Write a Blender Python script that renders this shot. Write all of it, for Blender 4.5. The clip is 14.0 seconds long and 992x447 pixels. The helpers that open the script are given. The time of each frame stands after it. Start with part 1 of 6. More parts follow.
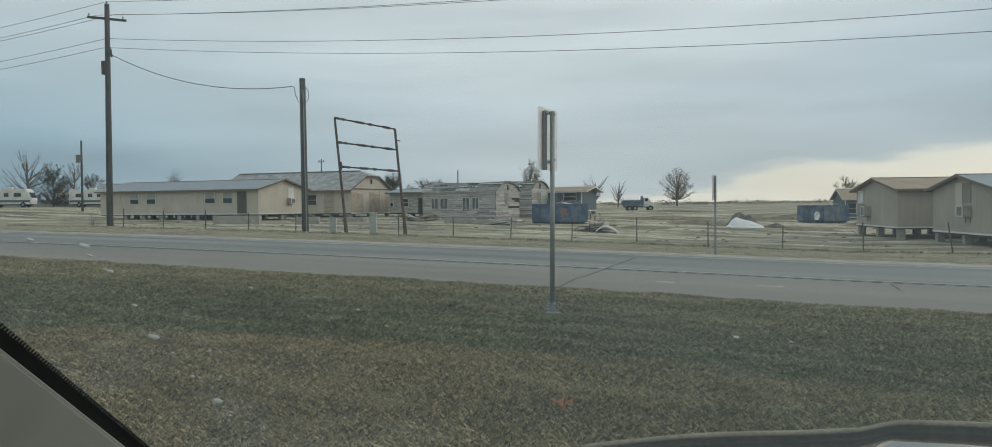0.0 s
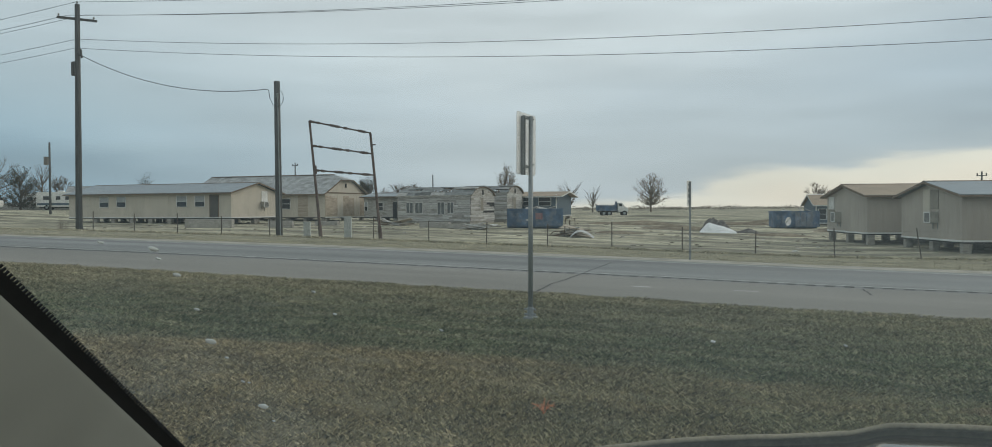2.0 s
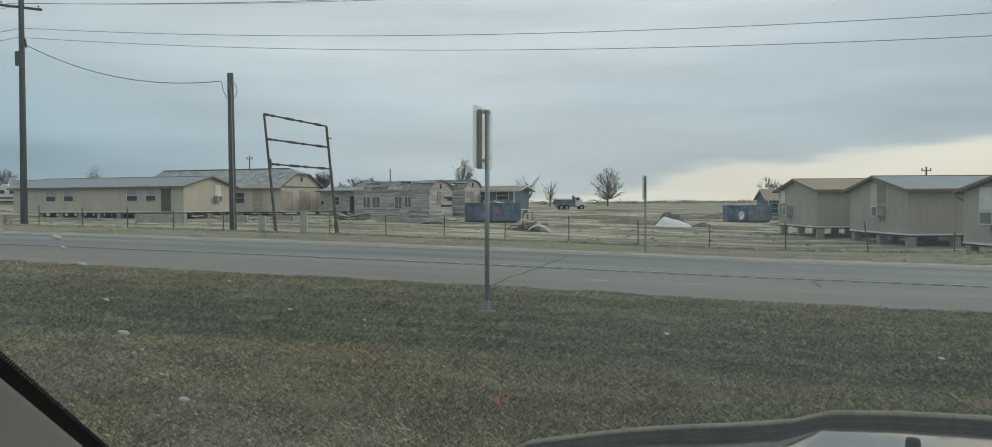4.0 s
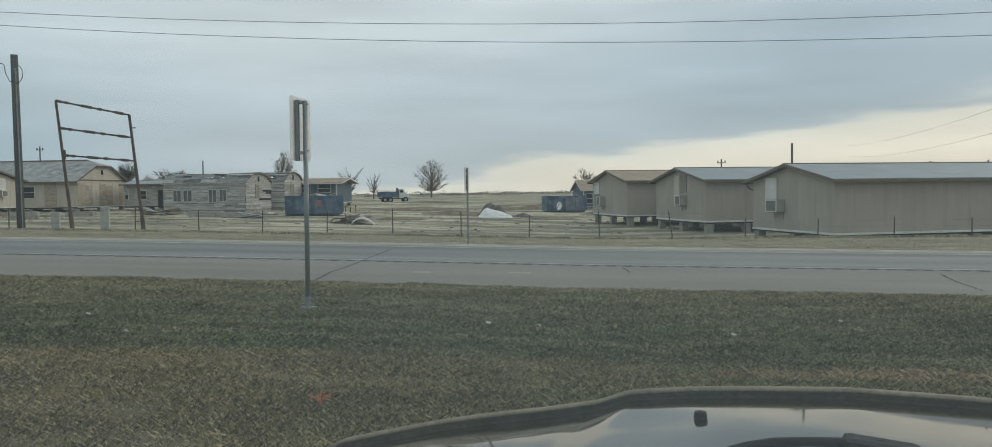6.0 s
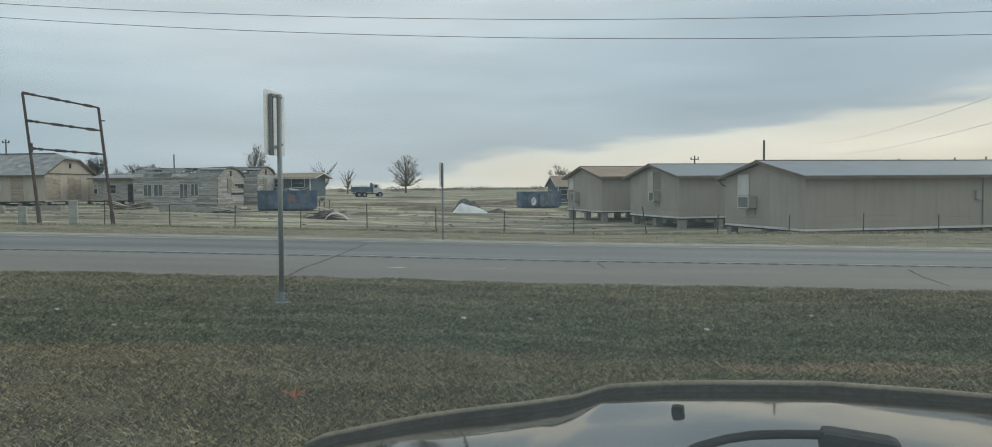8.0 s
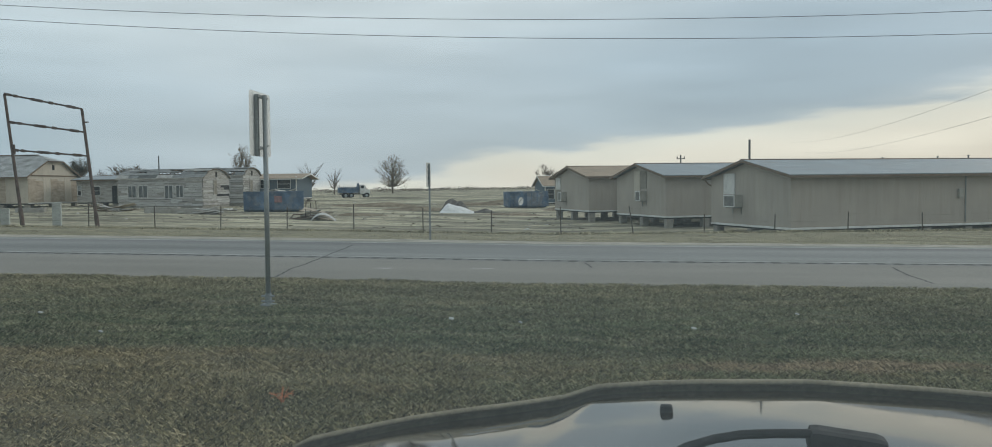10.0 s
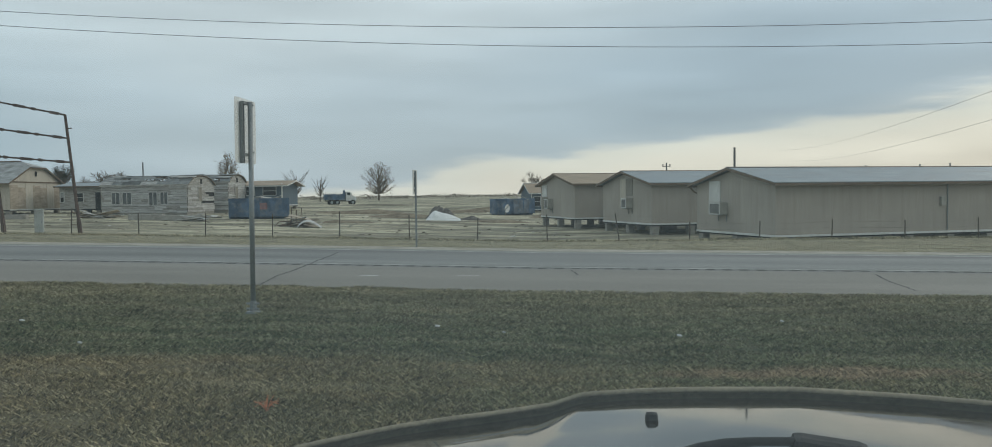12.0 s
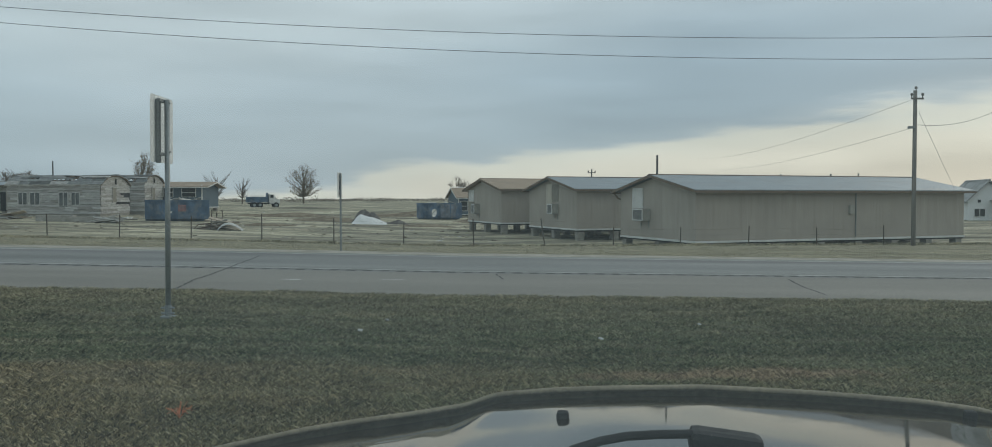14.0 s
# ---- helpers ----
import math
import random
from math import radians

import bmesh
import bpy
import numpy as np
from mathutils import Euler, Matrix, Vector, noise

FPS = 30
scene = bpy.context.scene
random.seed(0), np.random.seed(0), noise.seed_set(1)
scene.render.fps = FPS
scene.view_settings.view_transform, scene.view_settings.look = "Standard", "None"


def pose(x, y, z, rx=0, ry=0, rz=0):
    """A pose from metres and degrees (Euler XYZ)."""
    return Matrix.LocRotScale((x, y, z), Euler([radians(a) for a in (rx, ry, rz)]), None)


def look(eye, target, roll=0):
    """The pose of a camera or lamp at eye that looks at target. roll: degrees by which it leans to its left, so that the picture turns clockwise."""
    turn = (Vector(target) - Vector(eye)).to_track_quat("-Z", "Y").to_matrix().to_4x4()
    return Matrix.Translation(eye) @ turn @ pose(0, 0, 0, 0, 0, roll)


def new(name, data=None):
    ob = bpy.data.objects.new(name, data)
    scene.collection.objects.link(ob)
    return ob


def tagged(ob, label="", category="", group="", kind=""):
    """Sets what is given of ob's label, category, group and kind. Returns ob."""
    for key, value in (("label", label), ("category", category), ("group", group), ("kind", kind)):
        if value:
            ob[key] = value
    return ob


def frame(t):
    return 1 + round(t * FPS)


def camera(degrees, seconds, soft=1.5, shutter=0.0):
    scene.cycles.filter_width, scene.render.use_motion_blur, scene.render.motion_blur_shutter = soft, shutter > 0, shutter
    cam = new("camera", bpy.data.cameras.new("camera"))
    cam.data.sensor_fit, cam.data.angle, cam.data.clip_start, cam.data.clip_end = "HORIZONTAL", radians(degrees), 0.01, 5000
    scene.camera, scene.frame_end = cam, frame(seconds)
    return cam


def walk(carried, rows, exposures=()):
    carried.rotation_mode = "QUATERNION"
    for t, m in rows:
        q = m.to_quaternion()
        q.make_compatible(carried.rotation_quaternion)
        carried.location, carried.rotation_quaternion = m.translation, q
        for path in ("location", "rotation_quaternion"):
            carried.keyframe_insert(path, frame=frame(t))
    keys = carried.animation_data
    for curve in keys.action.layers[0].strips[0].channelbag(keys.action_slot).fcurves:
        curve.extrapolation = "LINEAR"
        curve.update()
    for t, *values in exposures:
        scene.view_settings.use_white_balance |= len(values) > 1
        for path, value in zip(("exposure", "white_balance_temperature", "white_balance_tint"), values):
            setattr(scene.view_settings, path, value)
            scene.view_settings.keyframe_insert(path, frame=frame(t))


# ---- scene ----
cam = camera(63.0, 14.0, 0.9)
PATH = [
    (0.0, pose(0.005, 0.002, 1.600, 88.61, 0.52, 23.66)),
    (0.5, pose(-0.001, -0.000, 1.600, 88.95, 0.55, 23.06)),
    (1.0, pose(-0.015, -0.006, 1.600, 89.00, 0.63, 22.64)),
    (1.5, pose(-0.037, -0.015, 1.600, 89.00, 0.31, 22.11)),
    (2.0, pose(-0.045, -0.018, 1.600, 88.92, 0.29, 21.86)),
    (4.3, pose(-0.014, -0.004, 1.596, 88.29, 0.27, 17.36)),
    (4.5, pose(-0.004, -0.001, 1.598, 88.23, 0.36, 15.26)),
    (5.0, pose(0.007, 0.001, 1.598, 88.00, 0.45, 10.15)),
    (5.5, pose(0.014, 0.002, 1.594, 87.88, 0.65, 7.81)),
    (6.0, pose(0.004, 0.000, 1.601, 87.82, 0.75, 6.49)),
    (6.5, pose(-0.000, -0.000, 1.602, 87.74, 0.61, 5.57)),
    (7.0, pose(-0.009, -0.001, 1.607, 87.67, 0.65, 5.08)),
    (7.5, pose(-0.005, -0.000, 1.601, 87.60, 0.65, 4.91)),
    (8.0, pose(-0.007, -0.001, 1.600, 87.48, 0.53, 4.70)),
    (8.5, pose(-0.000, -0.000, 1.606, 87.44, 0.58, 4.41)),
    (11.0, pose(-0.022, -0.001, 1.600, 87.58, 0.73, 3.42)),
    (11.5, pose(-0.027, -0.002, 1.602, 87.76, 0.68, 3.24)),
    (12.0, pose(-0.007, -0.000, 1.604, 87.97, 0.69, 2.82)),
    (12.5, pose(0.014, 0.000, 1.599, 88.23, 0.53, 1.02)),
    (13.0, pose(0.026, -0.000, 1.594, 88.34, 0.52, -0.72)),
    (13.5, pose(0.021, -0.001, 1.592, 88.26, 0.29, -1.80)),
    (14.0, pose(0.022, -0.001, 1.592, 88.27, 0.07, -2.32)),
]
walk(cam, PATH, ((0.0, 0.13, 6680, 10), (5.0, 0.12, 6680, 10), (8.0, 0.12, 6550, 10), (11.7, 0.12, 6500, 9), (12.6, -0.08, 6400, 7), (14.0, -0.08, 6400, 7)))

# ---- light: an overcast winter afternoon, a bright gap in the clouds low on one side ----
world = bpy.data.worlds.new("overcast_sky")
scene.world = world
world.use_nodes = True


def build_sky():
    nt = world.node_tree
    nt.nodes.clear()
    N, L = nt.nodes.new, nt.links.new

    def m(op, a, b=None, c=None):
        n = N("ShaderNodeMath")
        n.operation = op
        for i, v in enumerate((a, b, c)):
            if v is None:
                continue
            if isinstance(v, (int, float)):
                n.inputs[i].default_value = v
            else:
                L(v, n.inputs[i])
        return n.outputs[0]

    tc = N("ShaderNodeTexCoord")
    sep = N("ShaderNodeSeparateXYZ")
    L(tc.outputs["Generated"], sep.inputs[0])
    x, y, z = sep.outputs
    el = m("MULTIPLY", m("ARCSINE", z), 57.296)
    az = m("MULTIPLY", m("ARCTAN2", x, y), 57.296)
    cv = N("ShaderNodeCombineXYZ")
    L(m("MULTIPLY", az, 0.035), cv.inputs[0])
    L(m("MULTIPLY", el, 0.16), cv.inputs[1])
    n1 = N("ShaderNodeTexNoise")
    n1.inputs["Scale"].default_value, n1.inputs["Detail"].default_value = 1.0, 5
    n1.inputs["Roughness"].default_value = 0.55
    L(cv.outputs[0], n1.inputs["Vector"])
    cv2 = N("ShaderNodeCombineXYZ")
    L(m("MULTIPLY", az, 0.09), cv2.inputs[0])
    L(m("MULTIPLY", el, 0.55), cv2.inputs[1])
    n2 = N("ShaderNodeTexNoise")
    n2.inputs["Scale"].default_value, n2.inputs["Detail"].default_value = 1.0, 4
    L(cv2.outputs[0], n2.inputs["Vector"])
    # height above the ragged lower edge of the cloud deck, which climbs towards +x
    edge = m("ADD", m("MULTIPLY", m("MINIMUM", m("MAXIMUM", az, -45.0), 45.0), 0.115), 1.7)
    rag = m("MULTIPLY", m("SUBTRACT", n1.outputs[0], 0.5), 5.0)
    fine = m("MULTIPLY", m("SUBTRACT", n2.outputs[0], 0.5), 3.2)
    v = m("SUBTRACT", m("ADD", el, m("ADD", rag, fine)), edge)
    mr = N("ShaderNodeMapRange")
    mr.inputs[1].default_value, mr.inputs[2].default_value = -4.0, 26.0
    L(v, mr.inputs[0])
    ramp = N("ShaderNodeValToRGB")
    cr = ramp.color_ramp
    cr.interpolation = "EASE"
    stops = [(0.0, SKY_LOW), (0.09, SKY_GAP), (0.14, SKY_RIM), (0.172, SKY_DECK), (0.33, SKY_DECK2), (0.52, SKY_HIGH), (1.0, SKY_TOP)]
    cr.elements[0].position, cr.elements[0].color = stops[0][0], (*stops[0][1], 1)
    cr.elements[1].position, cr.elements[1].color = stops[-1][0], (*stops[-1][1], 1)
    for p, c in stops[1:-1]:
        e = cr.elements.new(p)
        e.color = (*c, 1)
    L(mr.outputs[0], ramp.inputs[0])
    # soft mottling of the deck
    cv3 = N("ShaderNodeCombineXYZ")
    L(m("MULTIPLY", az, 0.03), cv3.inputs[0])
    L(m("MULTIPLY", el, 0.22), cv3.inputs[1])
    n3 = N("ShaderNodeTexNoise")
    n3.inputs["Scale"].default_value, n3.inputs["Detail"].default_value = 1.6, 3
    L(cv3.outputs[0], n3.inputs["Vector"])
    mot = m("ADD", m("MULTIPLY", m("SUBTRACT", n3.outputs[0], 0.5), 0.6), 1.0)
    mul = N("ShaderNodeVectorMath")
    mul.operation = "SCALE"
    L(ramp.outputs[0], mul.inputs[0])
    L(mot, mul.inputs["Scale"])
    side = N("ShaderNodeMapRange")
    side.interpolation_type = "SMOOTHSTEP"
    side.inputs[1].default_value, side.inputs[2].default_value = -56.0, -18.0
    L(m("ADD", az, m("MULTIPLY", m("SUBTRACT", n1.outputs[0], 0.5), 14.0)), side.inputs[0])
    low = N("ShaderNodeMapRange")
    low.interpolation_type = "SMOOTHSTEP"
    low.inputs[1].default_value, low.inputs[2].default_value = 14.0, 2.0
    L(el, low.inputs[0])
    flank = N("ShaderNodeMix")
    flank.data_type, flank.blend_type = "RGBA", "MULTIPLY"
    L(m("MULTIPLY", m("SUBTRACT", 1.0, side.outputs[0]), m("ADD", m("MULTIPLY", low.outputs[0], 0.7), 0.3)), flank.inputs[0])
    L(mul.outputs[0], flank.inputs[6])
    flank.inputs[7].default_value = (0.48, 0.62, 0.71, 1)
    # a heavier bank of the deck on the other flank, above its lower edge
    bank = N("ShaderNodeMapRange")
    bank.interpolation_type = "SMOOTHSTEP"
    bank.inputs[1].default_value, bank.inputs[2].default_value = -10.0, 20.0
    L(m("ADD", az, m("MULTIPLY", m("SUBTRACT", n1.outputs[0], 0.5), 20.0)), bank.inputs[0])
    over = N("ShaderNodeMapRange")
    over.interpolation_type = "SMOOTHSTEP"
    over.inputs[1].default_value, over.inputs[2].default_value = 0.4, 2.0
    L(v, over.inputs[0])
    fadeup = N("ShaderNodeMapRange")
    fadeup.interpolation_type = "SMOOTHSTEP"
    fadeup.inputs[1].default_value, fadeup.inputs[2].default_value = 20.0, 8.0
    L(el, fadeup.inputs[0])
    heavy = N("ShaderNodeMix")
    heavy.data_type, heavy.blend_type = "RGBA", "MULTIPLY"
    L(m("MULTIPLY", m("MULTIPLY", bank.outputs[0], over.outputs[0]), fadeup.outputs[0]), heavy.inputs[0])
    L(flank.outputs[2], heavy.inputs[6])
    heavy.inputs[7].default_value = (0.74, 0.80, 0.85, 1)
    sky = N("ShaderNodeTexSky")
    sky.sky_type, sky.sun_disc = "NISHITA", False
    sky.sun_elevation, sky.sun_rotation = radians(SUN_EL), radians(SUN_AZ)
    add = N("ShaderNodeMix")
    add.data_type = "RGBA"
    add.blend_type = "MIX"
    sc = N("ShaderNodeVectorMath")
    sc.operation = "SCALE"
    sc.inputs["Scale"].default_value = 0.10
    L(sky.outputs[0], sc.inputs[0])
    add.inputs[0].default_value = 0.08
    L(heavy.outputs[2], add.inputs[6])
    L(sc.outputs[0], add.inputs[7])
    bg = N("ShaderNodeBackground")
    L(add.outputs[2], bg.inputs[0])
    bg.inputs[1].default_value = 1.0
    out = N("ShaderNodeOutputWorld")
    L(bg.outputs[0], out.inputs[0])


SUN_EL, SUN_AZ = 24.0, 48.0
SKY_LOW = (0.52, 0.52, 0.47)
SKY_GAP = (0.66, 0.655, 0.58)
SKY_RIM = (0.62, 0.64, 0.58)
SKY_DECK = (0.37, 0.45, 0.50)
SKY_DECK2 = (0.435, 0.525, 0.575)
SKY_HIGH = (0.55, 0.635, 0.665)
SKY_TOP = (0.60, 0.67, 0.69)
build_sky()
sun = new("sun", bpy.data.lights.new("sun", "SUN"))
sun.data.energy, sun.data.angle, sun.data.color = 0.6, radians(25), (1.0, 0.94, 0.84)
sa, se = radians(SUN_AZ), radians(SUN_EL)
sun.matrix_world = look((0, 0, 50), (-math.sin(sa) * math.cos(se) * 50, -math.cos(sa) * math.cos(se) * 50, 50 - math.sin(se) * 50))

# ---- materials ----


class Mat:
    """A node material with a few short ways to wire procedural colour, bump and gloss."""

    def __init__(self, name, rough=0.8, metal=0.0):
        self.m = bpy.data.materials.new(name)
        self.m.use_nodes = True
        self.t = self.m.node_tree
        self.b = self.t.nodes["Principled BSDF"]
        self.b.inputs["Roughness"].default_value = rough
        self.b.inputs["Metallic"].default_value = metal
        self.b.inputs["Specular IOR Level"].default_value = 0.25
        self.co = self.n("ShaderNodeTexCoord").outputs["Object"]

    def n(self, kind):
        return self.t.nodes.new(kind)

    def l(self, a, b):
        self.t.links.new(a, b)

    def world_co(self):
        self.co = self.n("ShaderNodeNewGeometry").outputs["Position"]
        return self

    def stretch(self, sx, sy, sz):
        mp = self.n("ShaderNodeMapping")
        mp.inputs["Scale"].default_value = (sx, sy, sz)
        self.l(self.co, mp.inputs[0])
        return mp.outputs[0]

    def noise(self, scale, detail=4, rough=0.6, vec=None, out=0):
        t = self.n("ShaderNodeTexNoise")
        t.inputs["Scale"].default_value, t.inputs["Detail"].default_value = scale, detail
        t.inputs["Roughness"].default_value = rough
        self.l(vec or self.co, t.inputs["Vector"])
        return t.outputs[out]

    def ramp(self, fac, stops):
        r = self.n("ShaderNodeValToRGB")
        cr = r.color_ramp
        for i, (p, c) in enumerate(stops):
            c = (*c, 1) if isinstance(c, tuple) else (c, c, c, 1)
            e = cr.elements[i] if i < 2 else cr.elements.new(p)
            e.position, e.color = p, c
        self.l(fac, r.inputs[0])
        return r.outputs[0]

    def mix(self, fac, a, b, mode="MIX"):
        x = self.n("ShaderNodeMix")
        x.data_type, x.blend_type = "RGBA", mode
        for i, v in ((0, fac), (6, a), (7, b)):
            if isinstance(v, (int, float)):
                x.inputs[i].default_value = v
            elif isinstance(v, tuple):
                x.inputs[i].default_value = (*v, 1)
            else:
                self.l(v, x.inputs[i])
        return x.outputs[2]

    def math(self, op, a, b=0.0):
        x = self.n("ShaderNodeMath")
        x.operation = op
        for i, v in enumerate((a, b)):
            if isinstance(v, (int, float)):
                x.inputs[i].default_value = v
            else:
                self.l(v, x.inputs[i])
        return x.outputs[0]

    def sep(self, vec=None):
        s = self.n("ShaderNodeSeparateXYZ")
        self.l(vec or self.co, s.inputs[0])
        return s.outputs

    def color(self, c):
        if isinstance(c, tuple):
            self.b.inputs["Base Color"].default_value = (*c, 1)
        else:
            self.l(c, self.b.inputs["Base Color"])
        return self

    def bump(self, h, strength=0.3, dist=0.02):
        b = self.n("ShaderNodeBump")
        b.inputs["Strength"].default_value, b.inputs["Distance"].default_value = strength, dist
        self.l(h, b.inputs["Height"])
        self.l(b.outputs[0], self.b.inputs["Normal"])
        return self

    def island(self):
        return self.n("ShaderNodeNewGeometry").outputs["Random Per Island"]

    def each(self):
        return self.n("ShaderNodeObjectInfo").outputs["Random"]


def worn(name, c, spread=0.25, scale=3.0, fine=40.0, rough=0.8, metal=0.0, bump=0.2, stretch=None, dirt=None, dirt_amt=0.5):
    """A plain coat of colour c with two scales of variation and, if given, dirt in patches."""
    k = Mat(name, rough, metal)
    vec = k.stretch(*stretch) if stretch else k.co
    lo, hi = tuple(v * (1 - spread) for v in c), tuple(min(1, v * (1 + spread)) for v in c)
    a = k.ramp(k.noise(scale, 4, 0.6, vec), [(0.3, lo), (0.7, hi)])
    b = k.ramp(k.noise(fine, 3, 0.6, vec), [(0.25, 0.75), (0.75, 1.2)])
    col = k.mix(1.0, a, b, "MULTIPLY")
    if dirt:
        f = k.ramp(k.noise(scale * 0.7, 6, 0.7, vec), [(0.5, 0.0), (0.68, dirt_amt)])
        col = k.mix(f, col, dirt)
    k.color(col)
    if bump:
        k.bump(k.noise(fine, 4, 0.6, vec), bump, 0.01)
    return k.m


def siding(name, c, pitch, depth=1.0, dirt=(0.2, 0.17, 0.13)):
    """Painted vertical-groove sheet siding: grooves every pitch metres along the object's own x and y."""
    k = Mat(name, 0.75)
    x, y, z = k.sep()
    s = k.math("ADD", x, y)
    w = k.math("FRACT", k.math("DIVIDE", s, pitch))
    g = k.ramp(w, [(0.0, 0.0), (0.04, 1.0), (0.96, 1.0), (1.0, 0.0)])
    a = k.ramp(k.noise(0.6, 5, 0.6), [(0.3, tuple(v * 0.9 for v in c)), (0.7, tuple(v * 1.08 for v in c))])
    st = k.ramp(k.noise(1.3, 6, 0.7, k.stretch(2.5, 2.5, 0.25)), [(0.45, 0.0), (0.8, 0.35)])
    col = k.mix(st, a, dirt)
    col = k.mix(1.0, col, k.mix(g, (0.86, 0.86, 0.86), (1, 1, 1)), "MULTIPLY")
    k.color(col)
    k.bump(g, 0.35 * depth, 0.012)
    return k.m


STRAW, GREEN = (0.222, 0.172, 0.088), (0.075, 0.1, 0.045)


def turf(name, island):
    """Dormant winter turf: straw near the truck, greener in the shallow swale, straw by the road, tan field past it."""
    k = Mat(name, 0.95)
    k.world_co()
    x, y, z = k.sep()
    warp = k.math("MULTIPLY", k.math("SUBTRACT", k.noise(0.45, 5, 0.65, k.stretch(0.5, 1, 1)), 0.5), 1.5)
    # the mown edge between straw and green bends towards the truck at the tall pole's end
    neg = k.math("MINIMUM", x, 0.0)
    bend = k.math("MULTIPLY", k.math("MULTIPLY", neg, neg), 0.016)
    edge = k.math("MULTIPLY", k.math("SUBTRACT", k.noise(2.6, 5, 0.7), 0.5), 0.5)
    lawn = k.math("ADD", k.math("ADD", y, bend), edge)
    q = k.math("ADD", k.math("ADD", y, k.math("MULTIPLY", bend, 0.6)), warp)
    far_band = k.ramp(k.math("DIVIDE", q, 40.0), [(0.19, (0.118, 0.128, 0.064)), (0.235, (0.108, 0.124, 0.064)), (0.27, (0.165, 0.162, 0.094)), (0.315, (0.235, 0.212, 0.128)),
                                                  (0.36, (0.31, 0.27, 0.17)), (0.55, (0.36, 0.32, 0.22)), (0.80, (0.40, 0.36, 0.255)), (1.0, (0.47, 0.43, 0.325))])
    on_lawn = k.ramp(k.math("DIVIDE", lawn, 20.0), [(0.380, 1.0), (0.392, 0.0)])
    band = k.mix(on_lawn, far_band, STRAW)
    blot = k.ramp(k.noise(1.7, 6, 0.7), [(0.35, 0.0), (0.62, 1.0)])
    col = k.mix(k.math("MULTIPLY", blot, k.math("SUBTRACT", 0.42, k.math("MULTIPLY", on_lawn, 0.22))), band, GREEN)
    dry = k.ramp(k.noise(3.1, 5, 0.7, k.stretch(1, 1.4, 1)), [(0.48, 0.0), (0.68, 0.6)])
    col = k.mix(k.math("MULTIPLY", dry, k.math("ADD", k.math("MULTIPLY", on_lawn, 0.55), 0.45)), col, (0.28, 0.23, 0.135))
    # thin drifts of mown straw lying along the road's direction
    drift = k.ramp(k.noise(1.1, 6, 0.75, k.stretch(0.45, 2.6, 1)), [(0.47, 0.0), (0.62, 0.55)])
    col = k.mix(drift, col, (0.25, 0.22, 0.135))
    shade = k.ramp(k.noise(0.8, 4, 0.65, k.stretch(0.4, 1.8, 1)), [(0.36, 0.72), (0.6, 1.1)])
    col = k.mix(1.0, col, shade, "MULTIPLY")
    # bare dark soil and thatch showing in small holes
    hole = k.ramp(k.noise(5.5, 4, 0.7, k.stretch(0.7, 1.3, 1)), [(0.56, 0.0), (0.70, 0.42)])
    col = k.mix(hole, col, (0.07, 0.062, 0.043))
    fine = k.ramp(k.noise(26, 4, 0.75), [(0.3, 0.35), (0.7, 1.5)])
    col = k.mix(1.0, col, fine, "MULTIPLY")
    far = k.ramp(k.math("DIVIDE", y, 140.0), [(0.24, 0.0), (0.36, 1.0)])
    patch = k.ramp(k.noise(0.16, 6, 0.65, k.stretch(0.5, 1.6, 1)), [(0.38, 0.45), (0.5, 1.0), (0.62, 1.55)])
    col = k.mix(far, col, k.mix(1.0, col, patch, "MULTIPLY"))
    rut = k.ramp(k.noise(0.9, 6, 0.7, k.stretch(0.35, 1.8, 1)), [(0.4, 0.6), (0.52, 1.05), (0.66, 1.5)])
    col = k.mix(far, col, k.mix(1.0, col, rut, "MULTIPLY"))
    # the lawn turns greener away from the tall pole's end
    tox = k.ramp(k.math("ADD", k.math("DIVIDE", k.math("ADD", x, warp), 20.0), 0.5), [(0.30, 0.0), (0.55, 0.85)])
    clump = k.ramp(k.noise(0.9, 5, 0.7), [(0.38, 1.0), (0.6, 0.25)])
    col = k.mix(k.math("MULTIPLY", k.math("MULTIPLY", tox, on_lawn), clump), col, (0.11, 0.122, 0.06))
    # a scraped streak of reddish bare soil in the lawn
    dx = k.math("DIVIDE", k.math("SUBTRACT", x, 2.6), 1.9)
    dy = k.math("DIVIDE", k.math("SUBTRACT", y, 7.35), 0.34)
    rr = k.math("ADD", k.math("MULTIPLY", dx, dx), k.math("MULTIPLY", dy, dy))
    soil = k.ramp(k.math("MULTIPLY", k.math("ADD", rr, k.math("MULTIPLY", k.noise(3.5, 5, 0.7), 1.6)), 0.4), [(0.42, 0.85), (0.68, 0.0)])
    col = k.mix(soil, col, (0.27, 0.20, 0.125))
    if island:
        r = k.ramp(k.island(), [(0.0, 0.4), (0.5, 1.15), (1.0, 2.6)])
        col = k.mix(1.0, col, r, "MULTIPLY")
        col = k.mix(k.ramp(k.island(), [(0.72, 0.0), (1.0, 0.5)]), col, (0.46, 0.39, 0.26))
    k.color(col)
    if not island:
        k.bump(k.noise(18, 6, 0.75), 0.9, 0.06)
    return k.m


M_GROUND = turf("winter_turf", False)
M_GRASS = turf("grass_blades", True)


